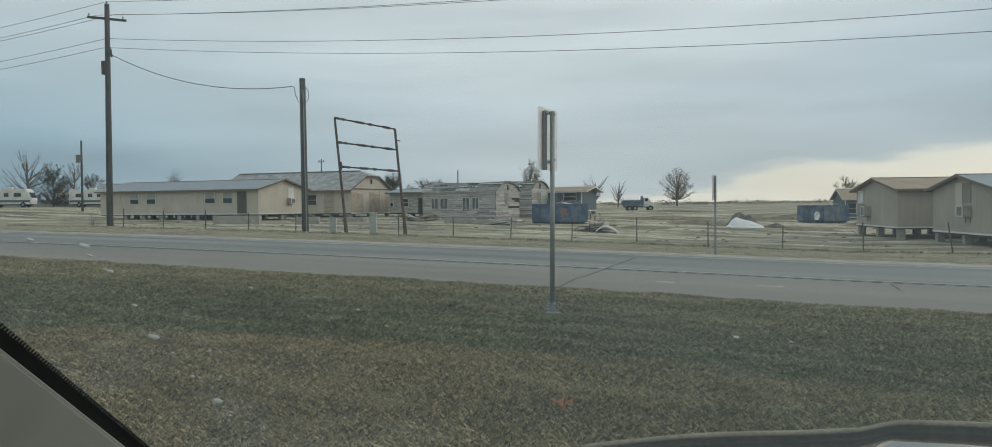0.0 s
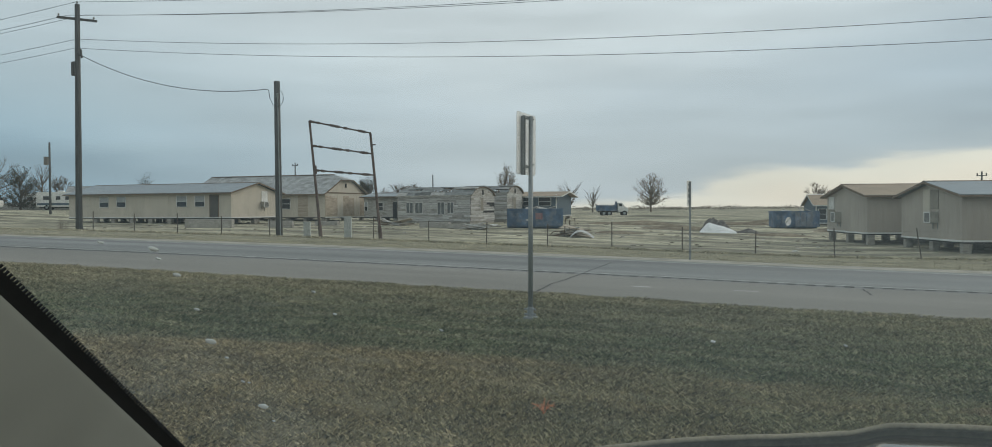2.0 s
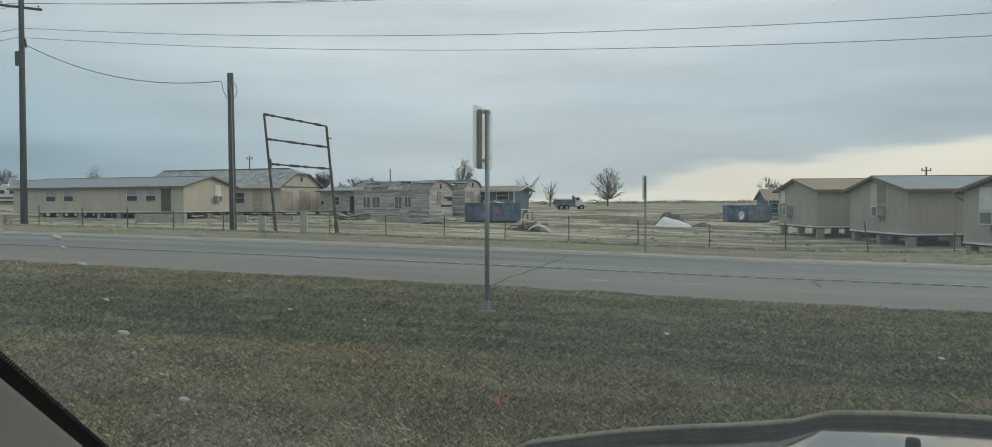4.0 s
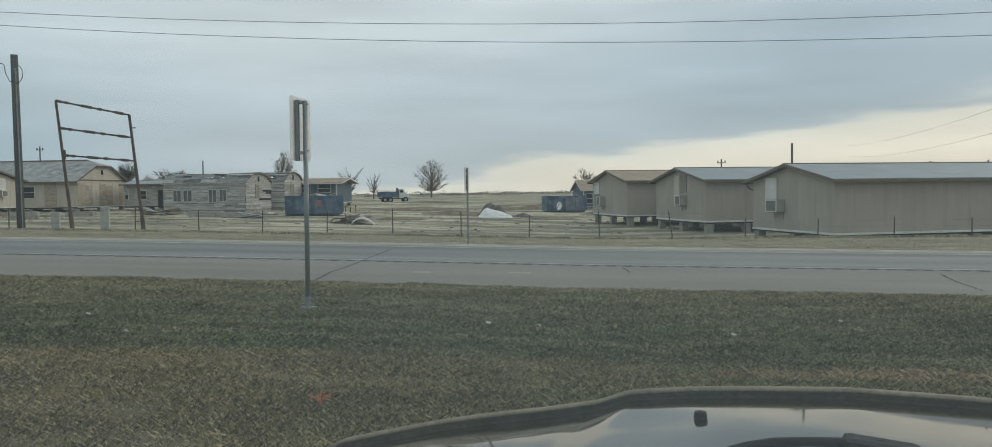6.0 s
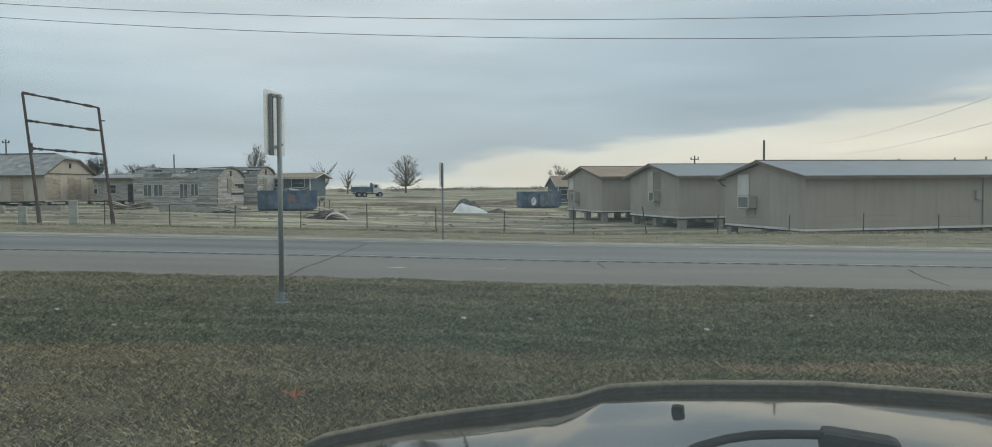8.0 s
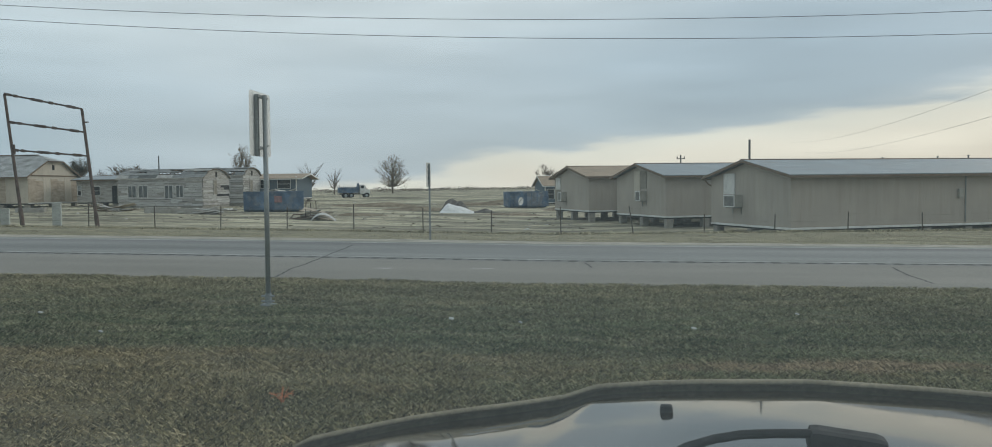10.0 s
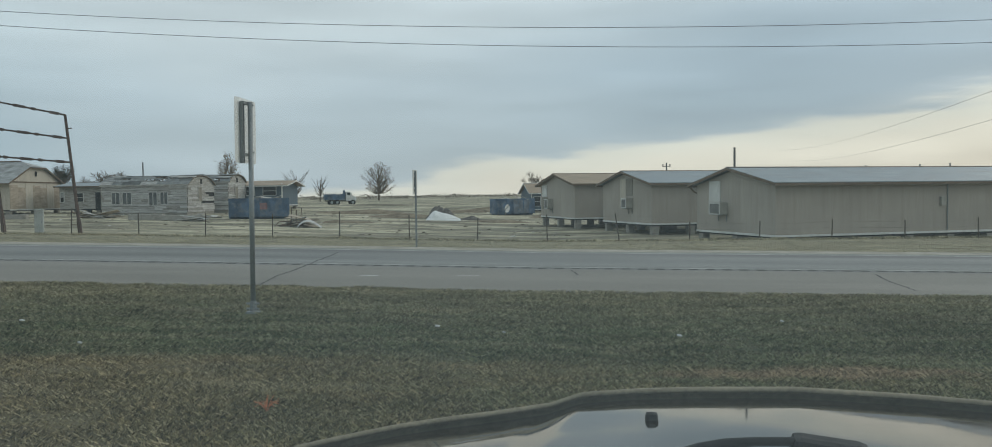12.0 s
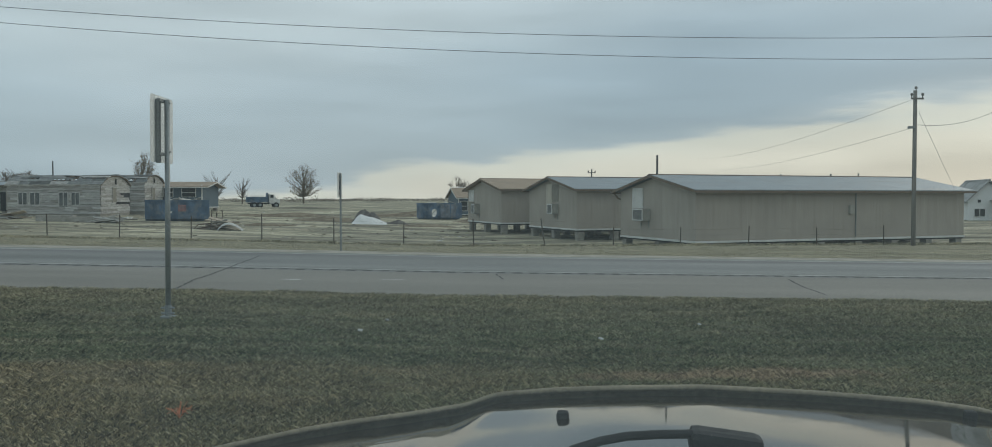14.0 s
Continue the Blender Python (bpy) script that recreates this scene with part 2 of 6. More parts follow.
def make_asphalt():
    k = Mat("worn_asphalt", 0.88)
    k.world_co()
    x, y, z = k.sep()
    yy = k.math("ADD", y, k.math("MULTIPLY", k.math("SUBTRACT", k.noise(0.35, 3), 0.5), 0.5))
    lane = k.ramp(k.math("DIVIDE", yy, 25.0), [(0.54, (0.210, 0.198, 0.174)), (0.69, (0.192, 0.184, 0.164)), (0.70, (0.168, 0.172, 0.168)), (0.74, (0.210, 0.214, 0.206)), (0.78, (0.162, 0.166, 0.163)),
                                               (0.83, (0.216, 0.218, 0.211)), (0.87, (0.168, 0.170, 0.168)), (0.93, (0.240, 0.238, 0.222))])
    big = k.ramp(k.noise(0.25, 5, 0.6, k.stretch(0.25, 1.6, 1)), [(0.3, 0.86), (0.7, 1.22)])
    grit = k.ramp(k.noise(45, 3, 0.8), [(0.25, 0.7), (0.75, 1.3)])
    col = k.mix(1.0, k.mix(1.0, lane, big, "MULTIPLY"), grit, "MULTIPLY")
    k.color(col)
    k.bump(k.noise(60, 3, 0.7), 0.4, 0.01)
    return k.m


M_ASPHALT = make_asphalt()
M_GROOVE = worn("groove_tar", (0.055, 0.055, 0.053), rough=0.9)
M_CONCRETE = worn("weathered_concrete", (0.36, 0.345, 0.31), 0.2, 2.0, 30, 0.9, dirt=(0.16, 0.14, 0.11))
M_GRAVEL = worn("pale_gravel", (0.34, 0.32, 0.27), 0.25, 1.5, 25, 0.95, dirt=(0.2, 0.18, 0.11), bump=0.6)
M_POLE = worn("creosoted_pole", (0.10, 0.102, 0.10), 0.35, 2.0, 30, 0.9, stretch=(6, 6, 0.4), bump=0.5)
M_POLE2 = worn("greyed_pole", (0.22, 0.21, 0.19), 0.3, 2.0, 30, 0.9, stretch=(6, 6, 0.4), bump=0.5)
M_GALV = worn("galvanised_steel", (0.26, 0.28, 0.28), 0.15, 4, 60, 0.5, 0.6, dirt=(0.25, 0.24, 0.22))
M_RUST = worn("rusted_pipe", (0.13, 0.095, 0.08), 0.4, 6, 50, 0.9, 0.2, dirt=(0.05, 0.045, 0.045), bump=0.5)
M_TPOST = worn("rusty_green_steel", (0.115, 0.10, 0.085), 0.4, 6, 50, 0.85, 0.2)
M_WIRE = worn("dark_cable", (0.09, 0.1, 0.11), 0.2, 3, 20, 0.7, bump=0)
M_TAN = siding("tan_grooved_siding", (0.40, 0.362, 0.312), 0.2)
M_TANPALE = siding("pale_tan_siding", (0.53, 0.485, 0.405), 0.2, 0.6)
M_TRIM = worn("brown_trim", (0.17, 0.13, 0.095), 0.2, 3, 30, 0.8)
M_WHITE = worn("chalky_white_paint", (0.66, 0.66, 0.63), 0.12, 2, 30, 0.7, dirt=(0.4, 0.37, 0.31), dirt_amt=0.4)
M_ROOFTIN = worn("grey_metal_roof", (0.27, 0.31, 0.335), 0.12, 0.8, 20, 0.55, 0.4, stretch=(1, 3, 1), dirt=(0.25, 0.22, 0.19), dirt_amt=0.4)
M_ROOFTAN = worn("tan_metal_roof", (0.33, 0.255, 0.18), 0.15, 0.8, 20, 0.6, 0.2, dirt=(0.2, 0.15, 0.11))
M_SHINGLE = worn("grey_shingle", (0.34, 0.35, 0.345), 0.3, 1.4, 30, 0.95, dirt=(0.12, 0.11, 0.1), bump=0.5)
# near-black: holds the shade under floors and in openings, also plain dark paint
M_DARK = worn("shade_and_dark_paint", (0.04, 0.042, 0.044), 0.3, 3, 20, 0.9, bump=0)
M_PIER = worn("pier_block", (0.30, 0.285, 0.25), 0.25, 3, 30, 0.95, dirt=(0.12, 0.11, 0.09))
M_PLY = worn("weathered_plywood", (0.42, 0.36, 0.285), 0.25, 1.2, 30, 0.9, stretch=(1, 1, 4), dirt=(0.25, 0.2, 0.14))
M_STRIP = worn("peeling_siding", (0.40, 0.39, 0.36), 0.35, 1.6, 14, 0.95, stretch=(1, 1, 5), dirt=(0.19, 0.17, 0.14), dirt_amt=0.8, bump=0.6)
M_BLUE = worn("navy_painted_steel", (0.085, 0.135, 0.205), 0.4, 1.5, 25, 0.6, 0.1, dirt=(0.24, 0.25, 0.26), dirt_amt=0.7)
M_TARP = worn("white_tarp", (0.72, 0.73, 0.72), 0.08, 3, 25, 0.6, dirt=(0.5, 0.48, 0.43), dirt_amt=0.3)
M_RUBBLE = worn("dark_rubble", (0.115, 0.105, 0.095), 0.5, 3.0, 14, 0.95, dirt=(0.3, 0.28, 0.25), dirt_amt=0.5, bump=0.8)
M_BARK = worn("bare_bark", (0.15, 0.125, 0.10), 0.3, 5, 40, 0.95, bump=0.6)
M_LEAF = worn("dry_leaves", (0.21, 0.165, 0.11), 0.4, 3, 10, 0.9, bump=0)
M_CEDAR = worn("cedar_foliage", (0.04, 0.048, 0.035), 0.4, 3, 10, 0.9, bump=0)
M_BRUSH = worn("winter_brush", (0.19, 0.165, 0.135), 0.4, 0.4, 3, 0.95, bump=0)
M_RUBBER = worn("black_rubber", (0.02, 0.02, 0.021), 0.3, 8, 60, 0.8)


def make_glass():
    k = Mat("window_glass", 0.08)
    k.color((0.03, 0.035, 0.04))
    k.b.inputs["Specular IOR Level"].default_value = 0.5
    return k.m


M_GLASS = make_glass()

# ---- mesh helpers ----


def part(name, bm, material, parent=None, label="", smooth=False):
    """Links a bmesh as one mesh object, under a thing or a part."""
    me = bpy.data.meshes.new(name)
    bm.to_mesh(me)
    bm.free()
    if smooth:
        me.polygons.foreach_set("use_smooth", [True] * len(me.polygons))
    me.materials.append(material)
    ob = new(name, me)
    if parent:
        ob.parent = parent
    if label:
        ob["label"] = label
    return ob


def thing(name, m, label, category, group="", kind=""):
    ob = new(name)
    ob.matrix_world = m
    return tagged(ob, label, category, group, kind)


def box(bm, size, at=(0, 0, 0), rot=(0, 0, 0), bevel=0.0):
    m = pose(*at, *rot) @ Matrix.Diagonal((*size, 1))
    vs = bmesh.ops.create_cube(bm, size=1.0, matrix=m)["verts"]
    if bevel:
        es = list({e for v in vs for e in v.link_edges})
        bmesh.ops.bevel(bm, geom=es, offset=bevel, segments=2, affect="EDGES", profile=0.6)
    return bm


def boxes(*rows, bevel=0.0):
    bm = bmesh.new()
    for size, at, *rot in rows:
        box(bm, size, at, rot[0] if rot else (0, 0, 0), bevel)
    return bm


def tube(bm, pts, radii, sides=8, cap=True):
    """A tapered tube through pts."""
    rings = []
    n = len(pts)
    for i, p in enumerate(pts):
        p = Vector(p)
        a, b = Vector(pts[max(i - 1, 0)]), Vector(pts[min(i + 1, n - 1)])
        d = (b - a).normalized()
        u = d.orthogonal().normalized() if abs(d.z) > 0.95 else Vector((-d.y, d.x, 0)).normalized()
        w = d.cross(u)
        r = radii[i] if isinstance(radii, (list, tuple)) else radii
        rings.append([bm.verts.new(p + (u * math.cos(t) + w * math.sin(t)) * r) for t in (2 * math.pi * k / sides for k in range(sides))])
    for r0, r1 in zip(rings, rings[1:]):
        for k in range(sides):
            bm.faces.new((r0[k], r0[(k + 1) % sides], r1[(k + 1) % sides], r1[k]))
    if cap:
        bm.faces.new(rings[0][::-1])
        bm.faces.new(rings[-1])
    return bm


def extrude_poly(bm, pts2, depth, axis="y", at=(0, 0, 0)):
    """A prism: a polygon in (x, z) drawn along y, or in (y, z) along x."""
    def co(p, d):
        v = (p[0], d, p[1]) if axis == "y" else (d, p[0], p[1])
        return Vector(v) + Vector(at)
    a = [bm.verts.new(co(p, -depth / 2)) for p in pts2]
    b = [bm.verts.new(co(p, depth / 2)) for p in pts2]
    bm.faces.new(a)
    bm.faces.new(b[::-1])
    for i in range(len(a)):
        j = (i + 1) % len(a)
        bm.faces.new((a[j], a[i], b[i], b[j]))
    bmesh.ops.recalc_face_normals(bm, faces=bm.faces)
    return bm


def sag(a, b, drop, n=24):
    a, b = Vector(a), Vector(b)
    return [a.lerp(b, i / n) - Vector((0, 0, 4 * drop * (i / n) * (1 - i / n))) for i in range(n + 1)]


def cable(name, spans, radius, label, category="cable"):
    bm = bmesh.new()
    for pts in spans:
        tube(bm, pts, radius, 6)
    ob = part(name, bm, M_WIRE)
    return tagged(ob, label, category)


# ---- the lie of the land ----


def sstep(a, b, v):
    q = np.clip((v - a) / (b - a), 0, 1)
    return q * q * (3 - 2 * q)


PROF_Y = [0, 23, 28, 34, 37, 50, 62, 95, 133, 186, 300, 1000, 4500]
PROF_Z = [0, 0, -0.17, -0.40, -0.80, -0.95, -0.9, -0.78, 0.2, 0.66, 1.1, 1.4, 1.6]


def ground_z(x, y):
    x, y = np.asarray(x, float), np.asarray(y, float)
    left = 1.3 * (1 - np.exp(np.minimum(x, 0) / 50))
    right = -0.017 * np.clip(x, 0, 60) * (1 - sstep(22, 32, y))
    p = np.interp(y, PROF_Y, PROF_Z)
    dip = np.minimum(p, 0) * (1 - 0.3 * sstep(0.0, 40.0, -x))
    fade = 1 - sstep(90, 135, y)
    z = left * fade + right + dip + np.maximum(p, 0) + 1.1 * sstep(70, 120, -x) * (1 - sstep(250, 500, np.hypot(x, y)))
    # shallow swale beside the road
    z = z - 0.025 * np.exp(-((y - 10.3) / 2.0) ** 2)
    return z


def gz(x, y):
    return float(ground_z(x, y))

# ---- ground, road ----


def make_ground():
    xs = np.concatenate([-np.geomspace(4000, 62, 26), np.arange(-60, 61, 0.75), np.geomspace(62, 4000, 26)])
    ys = np.concatenate([-np.geomspace(3000, 22, 14), np.arange(-20, 0, 2.5), np.arange(0, 48, 0.5), np.arange(48, 140, 2.5), np.geomspace(141, 4500, 30)])
    X, Y = np.meshgrid(xs, ys)
    Z = ground_z(X, Y)
    near = np.exp(-((Y - 8) / 30.0) ** 2) * (np.abs(X) < 60)
    bumps = np.array([[noise.noise(Vector((x * 0.45, y * 0.45, 3.1))) * 0.05 + noise.noise(Vector((x * 1.6, y * 1.6, 7.7))) * 0.018 if n > 0.02 else 0.0 for x, y, n in zip(rx, ry, rn)] for rx, ry, rn in zip(X, Y, near)])
    bumps = bumps * (1 - 0.8 * sstep(11.3, 12.8, Y))
    on_road = (Y > 13.0) & (Y < 24.2)
    bumps = bumps * (1 - np.exp(-((X + 3.778) ** 2 + (Y - 10.45) ** 2) / 0.8))
    Z = Z + np.where(on_road, -0.06, bumps)
    # low mounds of turned soil in the cleared field
    for cx, cy, r, h in ((-22, 118, 16, 0.5), (-2, 108, 14, 0.5), (-34, 96, 8, 0.45), (-8, 84, 6, 0.25)):
        Z = Z + h * np.exp(-(((X - cx) / r) ** 2 + ((Y - cy) / (r * 0.4)) ** 2))
    nx, ny = len(xs), len(ys)
    verts = np.stack([X, Y, Z], -1).reshape(-1, 3)
    i = np.arange(ny - 1)[:, None] * nx + np.arange(nx - 1)[None]
    faces = np.stack([i, i + 1, i + nx + 1, i + nx], -1).reshape(-1, 4)
    me = bpy.data.meshes.new("ground")
    me.from_pydata(verts.tolist(), [], faces.tolist())
    me.polygons.foreach_set("use_smooth", [True] * len(me.polygons))
    me.materials.append(M_GROUND)
    return tagged(new("ground", me), "dormant winter grass and tan field, green in the swale", "ground", kind="structure")


make_ground()


def strip(name, y0, y1, lift, material, label, category, parent=None, x0=-600.0, x1=400.0, step=4.0, ragged=0.0, kind="structure"):
    """A paved strip along the road, with thickness at its edges."""
    bm = bmesh.new()
    rows = []
    x = x0
    while x <= x1:
        a, b = y0 + ragged * noise.noise(Vector((x * 0.7, y0, 0))), y1 + ragged * noise.noise(Vector((x * 0.7, y1, 5)))
        za, zb = gz(x, 18.0) + lift, gz(x, 18.0) + lift
        rows.append([bm.verts.new(p) for p in ((x, a - 0.05, za - 0.12), (x, a, za), (x, b, zb), (x, b + 0.05, zb - 0.12))])
        x += step if abs(x) > 45 else min(step, 1.0)
    for r0, r1 in zip(rows, rows[1:]):
        for k in range(3):
            bm.faces.new((r0[k], r1[k], r1[k + 1], r0[k + 1]))
    ob = part(name, bm, material, parent)
    return tagged(ob, label, category, kind=kind)


strip("road", 13.25, 22.75, 0.0, M_ASPHALT, "worn grey two-lane asphalt road with wide shoulder", "road", ragged=0.05)
strip("gravel_shoulder", 22.8, 23.85, -0.004, M_GRAVEL, "pale gravel shoulder along the far road edge", "shoulder", ragged=0.16)


def make_rumble():
    bm = bmesh.new()
    x = -60.0
    while x < 45:
        y = 17.55 + 0.02 * math.sin(x * 0.3)
        box(bm, (0.19 + 0.03 * random.random(), 0.19, 0.004), (x, y, gz(x, 18) + 0.003))
        x += 0.36
    return tagged(part("rumble_strip", bm, M_GROOVE), "dark milled rumble grooves along the shoulder", "rumble strip", kind="stuff")


make_rumble()


# ---- roadside signs ----


def make_road_sign():
    x, y = -3.778, 10.55
    g = gz(x, y)
    t = thing("road_sign", pose(x, y, g, 0, 0.4, 0), "galvanised road sign on a steel post, seen from behind", "road sign")
    part("post", tube(bmesh.new(), [(0, 0, -0.1), (0, 0, 2.795)], 0.033, 12), M_GALV, t, smooth=True)
    part("base_sleeve", tube(bmesh.new(), [(0, 0, -0.05), (0, 0, 0.16)], 0.043, 12), M_GALV, t)
    for z in (0.06, 0.13):
        part("anchor_bolt", tube(bmesh.new(), [(-0.085, -0.02, z), (0.085, -0.02, z)], 0.014, 6), M_GALV, t)
    bm = bmesh.new()
    box(bm, (0.17, 0.13, 0.025), (0, 0, 0.012), bevel=0.004)
    part("base_plate", bm, M_GALV, t)
    pts = []
    W2, H2, r = 0.39, 0.425, 0.05
    for cx, cz, a0 in ((W2 - r, H2 - r, 0), (-W2 + r, H2 - r, 90), (-W2 + r, -H2 + r, 180), (W2 - r, -H2 + r, 270)):
        pts += [(cx + r * math.cos(radians(a0 + k * 22.5)), cz + r * math.sin(radians(a0 + k * 22.5))) for k in range(5)]
    bm = bmesh.new()
    extrude_poly(bm, pts, 0.004, "x", (-0.085, 0.05, 2.415))
    part("panel", bm, M_ALU, t, "pale aluminium back of the sign plate")
    part("back_channel", boxes(((0.02, 0.07, 0.80), (-0.07, -0.14, 2.385)), ((0.03, 0.015, 0.80), (-0.055, -0.17, 2.385)), ((0.03, 0.015, 0.80), (-0.055, -0.11, 2.385))), M_POSTGREY, t)
    for z in (2.10, 2.775):
        part("bracket", boxes(((0.05, 0.22, 0.035), (-0.05, -0.06, z))), M_POSTGREY, t)
    for z in (2.13, 2.75):
        part("bolt", tube(bmesh.new(), [(0.02, 0, z), (0.045, 0, z)], 0.012, 6), M_GALV, t)


M_ALU = worn("bare_aluminium", (0.74, 0.76, 0.75), 0.06, 5, 40, 0.45, 0.3)
M_POSTGREY = worn("dull_zinc", (0.22, 0.235, 0.235), 0.15, 5, 40, 0.6, 0.3)
make_road_sign()


def make_marker():
    x, y = -3.54, 23.7
    t = thing("marker_sign", pose(x, y, gz(x, y), 0, 0, 0), "narrow white roadside marker with dark bars on a thin post", "road sign")
    part("post", boxes(((0.05, 0.03, 2.35), (0, 0, 1.1))), M_POSTGREY, t)
    pl = part("plate", boxes(((0.012, 0.42, 0.72), (-0.03, 0.02, 1.94)), bevel=0.004), M_WHITE, t, "white plate")
    pl.matrix_basis = pose(0, 0, 0, 0, 0, -8)
    for i, h in enumerate((0.07, 0.12, 0.12, 0.07)):
        b = part("dark_bar", boxes(((0.004, 0.2, h), (-0.02, 0.02, 2.18 - i * 0.16))), M_DARK, pl)


make_marker()

# ---- cabins on piers ----


def gable_house(name, m, length, width, wall_h, rise, floor, siding_m, roof_m, label, pier_m=None, over=0.45, gable_over=0.35, trim=M_WHITE, fascia=M_TRIM, clip=None):
    """A long low house along its own +x, gable wall at x = 0; its origin is the front corner on the ground, floor is the height of its sill."""
    t = thing(name, m, label, "building")
    L, W, H = length, width, wall_h
    th = 0.12
    part("front_wall", boxes(((L, th, H), (L / 2, th / 2, floor + H / 2))), siding_m, t)
    part("back_wall", boxes(((L, th, H), (L / 2, W - th / 2, floor + H / 2))), siding_m, t)
    for x in (th / 2, L - th / 2):
        bm = bmesh.new()
        peak = [(W / 2, floor + H + rise * (1 - 2 * th / W))]
        if clip and x < 1:
            top = rise - clip[1]
            peak = [(W - W / 2 * top / rise, floor + H + top), (W / 2 * top / rise, floor + H + top)]
        extrude_poly(bm, [(th, floor), (W - th, floor), (W - th, floor + H)] + peak + [(th, floor + H)], th, "x", (x, 0, 0))
        part("gable_wall", bm, siding_m, t)
    # deck coloured near-black, so the shade below the house is in its colour
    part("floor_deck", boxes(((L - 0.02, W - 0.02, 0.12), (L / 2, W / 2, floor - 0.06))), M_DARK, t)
    part("sill_trim", boxes(((L + 0.06, 0.05, 0.10), (L / 2, -0.01, floor + 0.0)), ((0.05, W + 0.0, 0.10), (-0.01, W / 2, floor + 0.0))), trim, t)
    # roof slabs
    slope = math.atan2(rise, W / 2)
    run = (W / 2 + over) / math.cos(slope)
    for side in (1, -1):
        cy = W / 2 - side * (W / 2 + over) / 2
        cz = floor + H + rise - math.tan(slope) * (W / 2 + over) / 2 + 0.09
        if clip:
            # half-hipped end at x = 0: the ridge stops short and a small hip falls to the cut gable
            ez, rz_ = floor + H - math.tan(slope) * over + 0.09, floor + H + rise + 0.09
            ye, yk = W / 2 - side * (W / 2 + over), W / 2 - side * (W / 2) * clip[1] / rise
            top = [(-gable_over, ye, ez), (L + gable_over, ye, ez), (L + gable_over, W / 2, rz_), (clip[0], W / 2, rz_), (-gable_over, yk, rz_ - clip[1])]
            bm = bmesh.new()
            up = [bm.verts.new(p) for p in top]
            dn = [bm.verts.new((p[0], p[1], p[2] - 0.07)) for p in top]
            bm.faces.new(up)
            bm.faces.new(dn[::-1])
            for i in range(5):
                bm.faces.new((up[i], up[(i + 1) % 5], dn[(i + 1) % 5], dn[i]))
            bmesh.ops.recalc_face_normals(bm, faces=bm.faces)
        else:
            bm = boxes(((L + 2 * gable_over, run, 0.07), (L / 2, cy, cz), (math.degrees(slope) * side, 0, 0)))
        roof = part("roof", bm, roof_m, t)
        x0 = clip[0] if clip else -gable_over
        part("ridge_cap", boxes(((L + gable_over - x0, 0.16, 0.02), ((L + gable_over + x0) / 2, W / 2 - side * 0.075, floor + H + rise + 0.125), (math.degrees(slope) * side, 0, 0))), fascia, roof)
        for x in (-gable_over, L + gable_over):
            f = 1 - clip[1] / rise * (W / 2) / (W / 2 + over) if clip and x < 0 else 1
            by = W / 2 - side * (W / 2 + over) * (1 - f / 2)
            bz = floor + H - math.tan(slope) * over + 0.09 + math.tan(slope) * (W / 2 + over) * f / 2
            part("barge_board", boxes(((0.04, (run + 0.02) * f, 0.13), (x, by, bz - 0.05), (math.degrees(slope) * side, 0, 0))), fascia, t)
        part("fascia", boxes(((L + 2 * gable_over, 0.04, 0.11), (L / 2, W / 2 - side * (W / 2 + over), floor + H - math.tan(slope) * over + 0.03))), fascia, t)
    if clip:
        zk, zr, hw = floor + H + rise - clip[1] + 0.09, floor + H + rise + 0.09, (W / 2) * clip[1] / rise
        bm = bmesh.new()
        up = [bm.verts.new(p) for p in ((-gable_over - 0.08, W / 2 - hw, zk), (-gable_over - 0.08, W / 2 + hw, zk), (clip[0], W / 2, zr + 0.01))]
        dn = [bm.verts.new(v.co - Vector((0, 0, 0.07))) for v in up]
        bm.faces.new(up)
        bm.faces.new(dn[::-1])
        for i in range(3):
            bm.faces.new((up[i], up[(i + 1) % 3], dn[(i + 1) % 3], dn[i]))
        bmesh.ops.recalc_face_normals(bm, faces=bm.faces)
        part("hip_end", bm, roof_m, t)
        part("hip_fascia", boxes(((0.04, hw * 2, 0.12), (-gable_over - 0.06, W / 2, zk - 0.09))), fascia, t)
    # piers
    if pier_m:
        for i in range(int(L / 2.4) + 1):
            for y in (0.25, W / 2, W - 0.25):
                x = min(0.3 + i * 2.4, L - 0.3)
                part("pier", boxes(((0.42, 0.42, floor + 0.25 - 0.12), (x, y, (floor - 0.12 - 0.25) / 2)), bevel=0.015), pier_m, t)
    return t


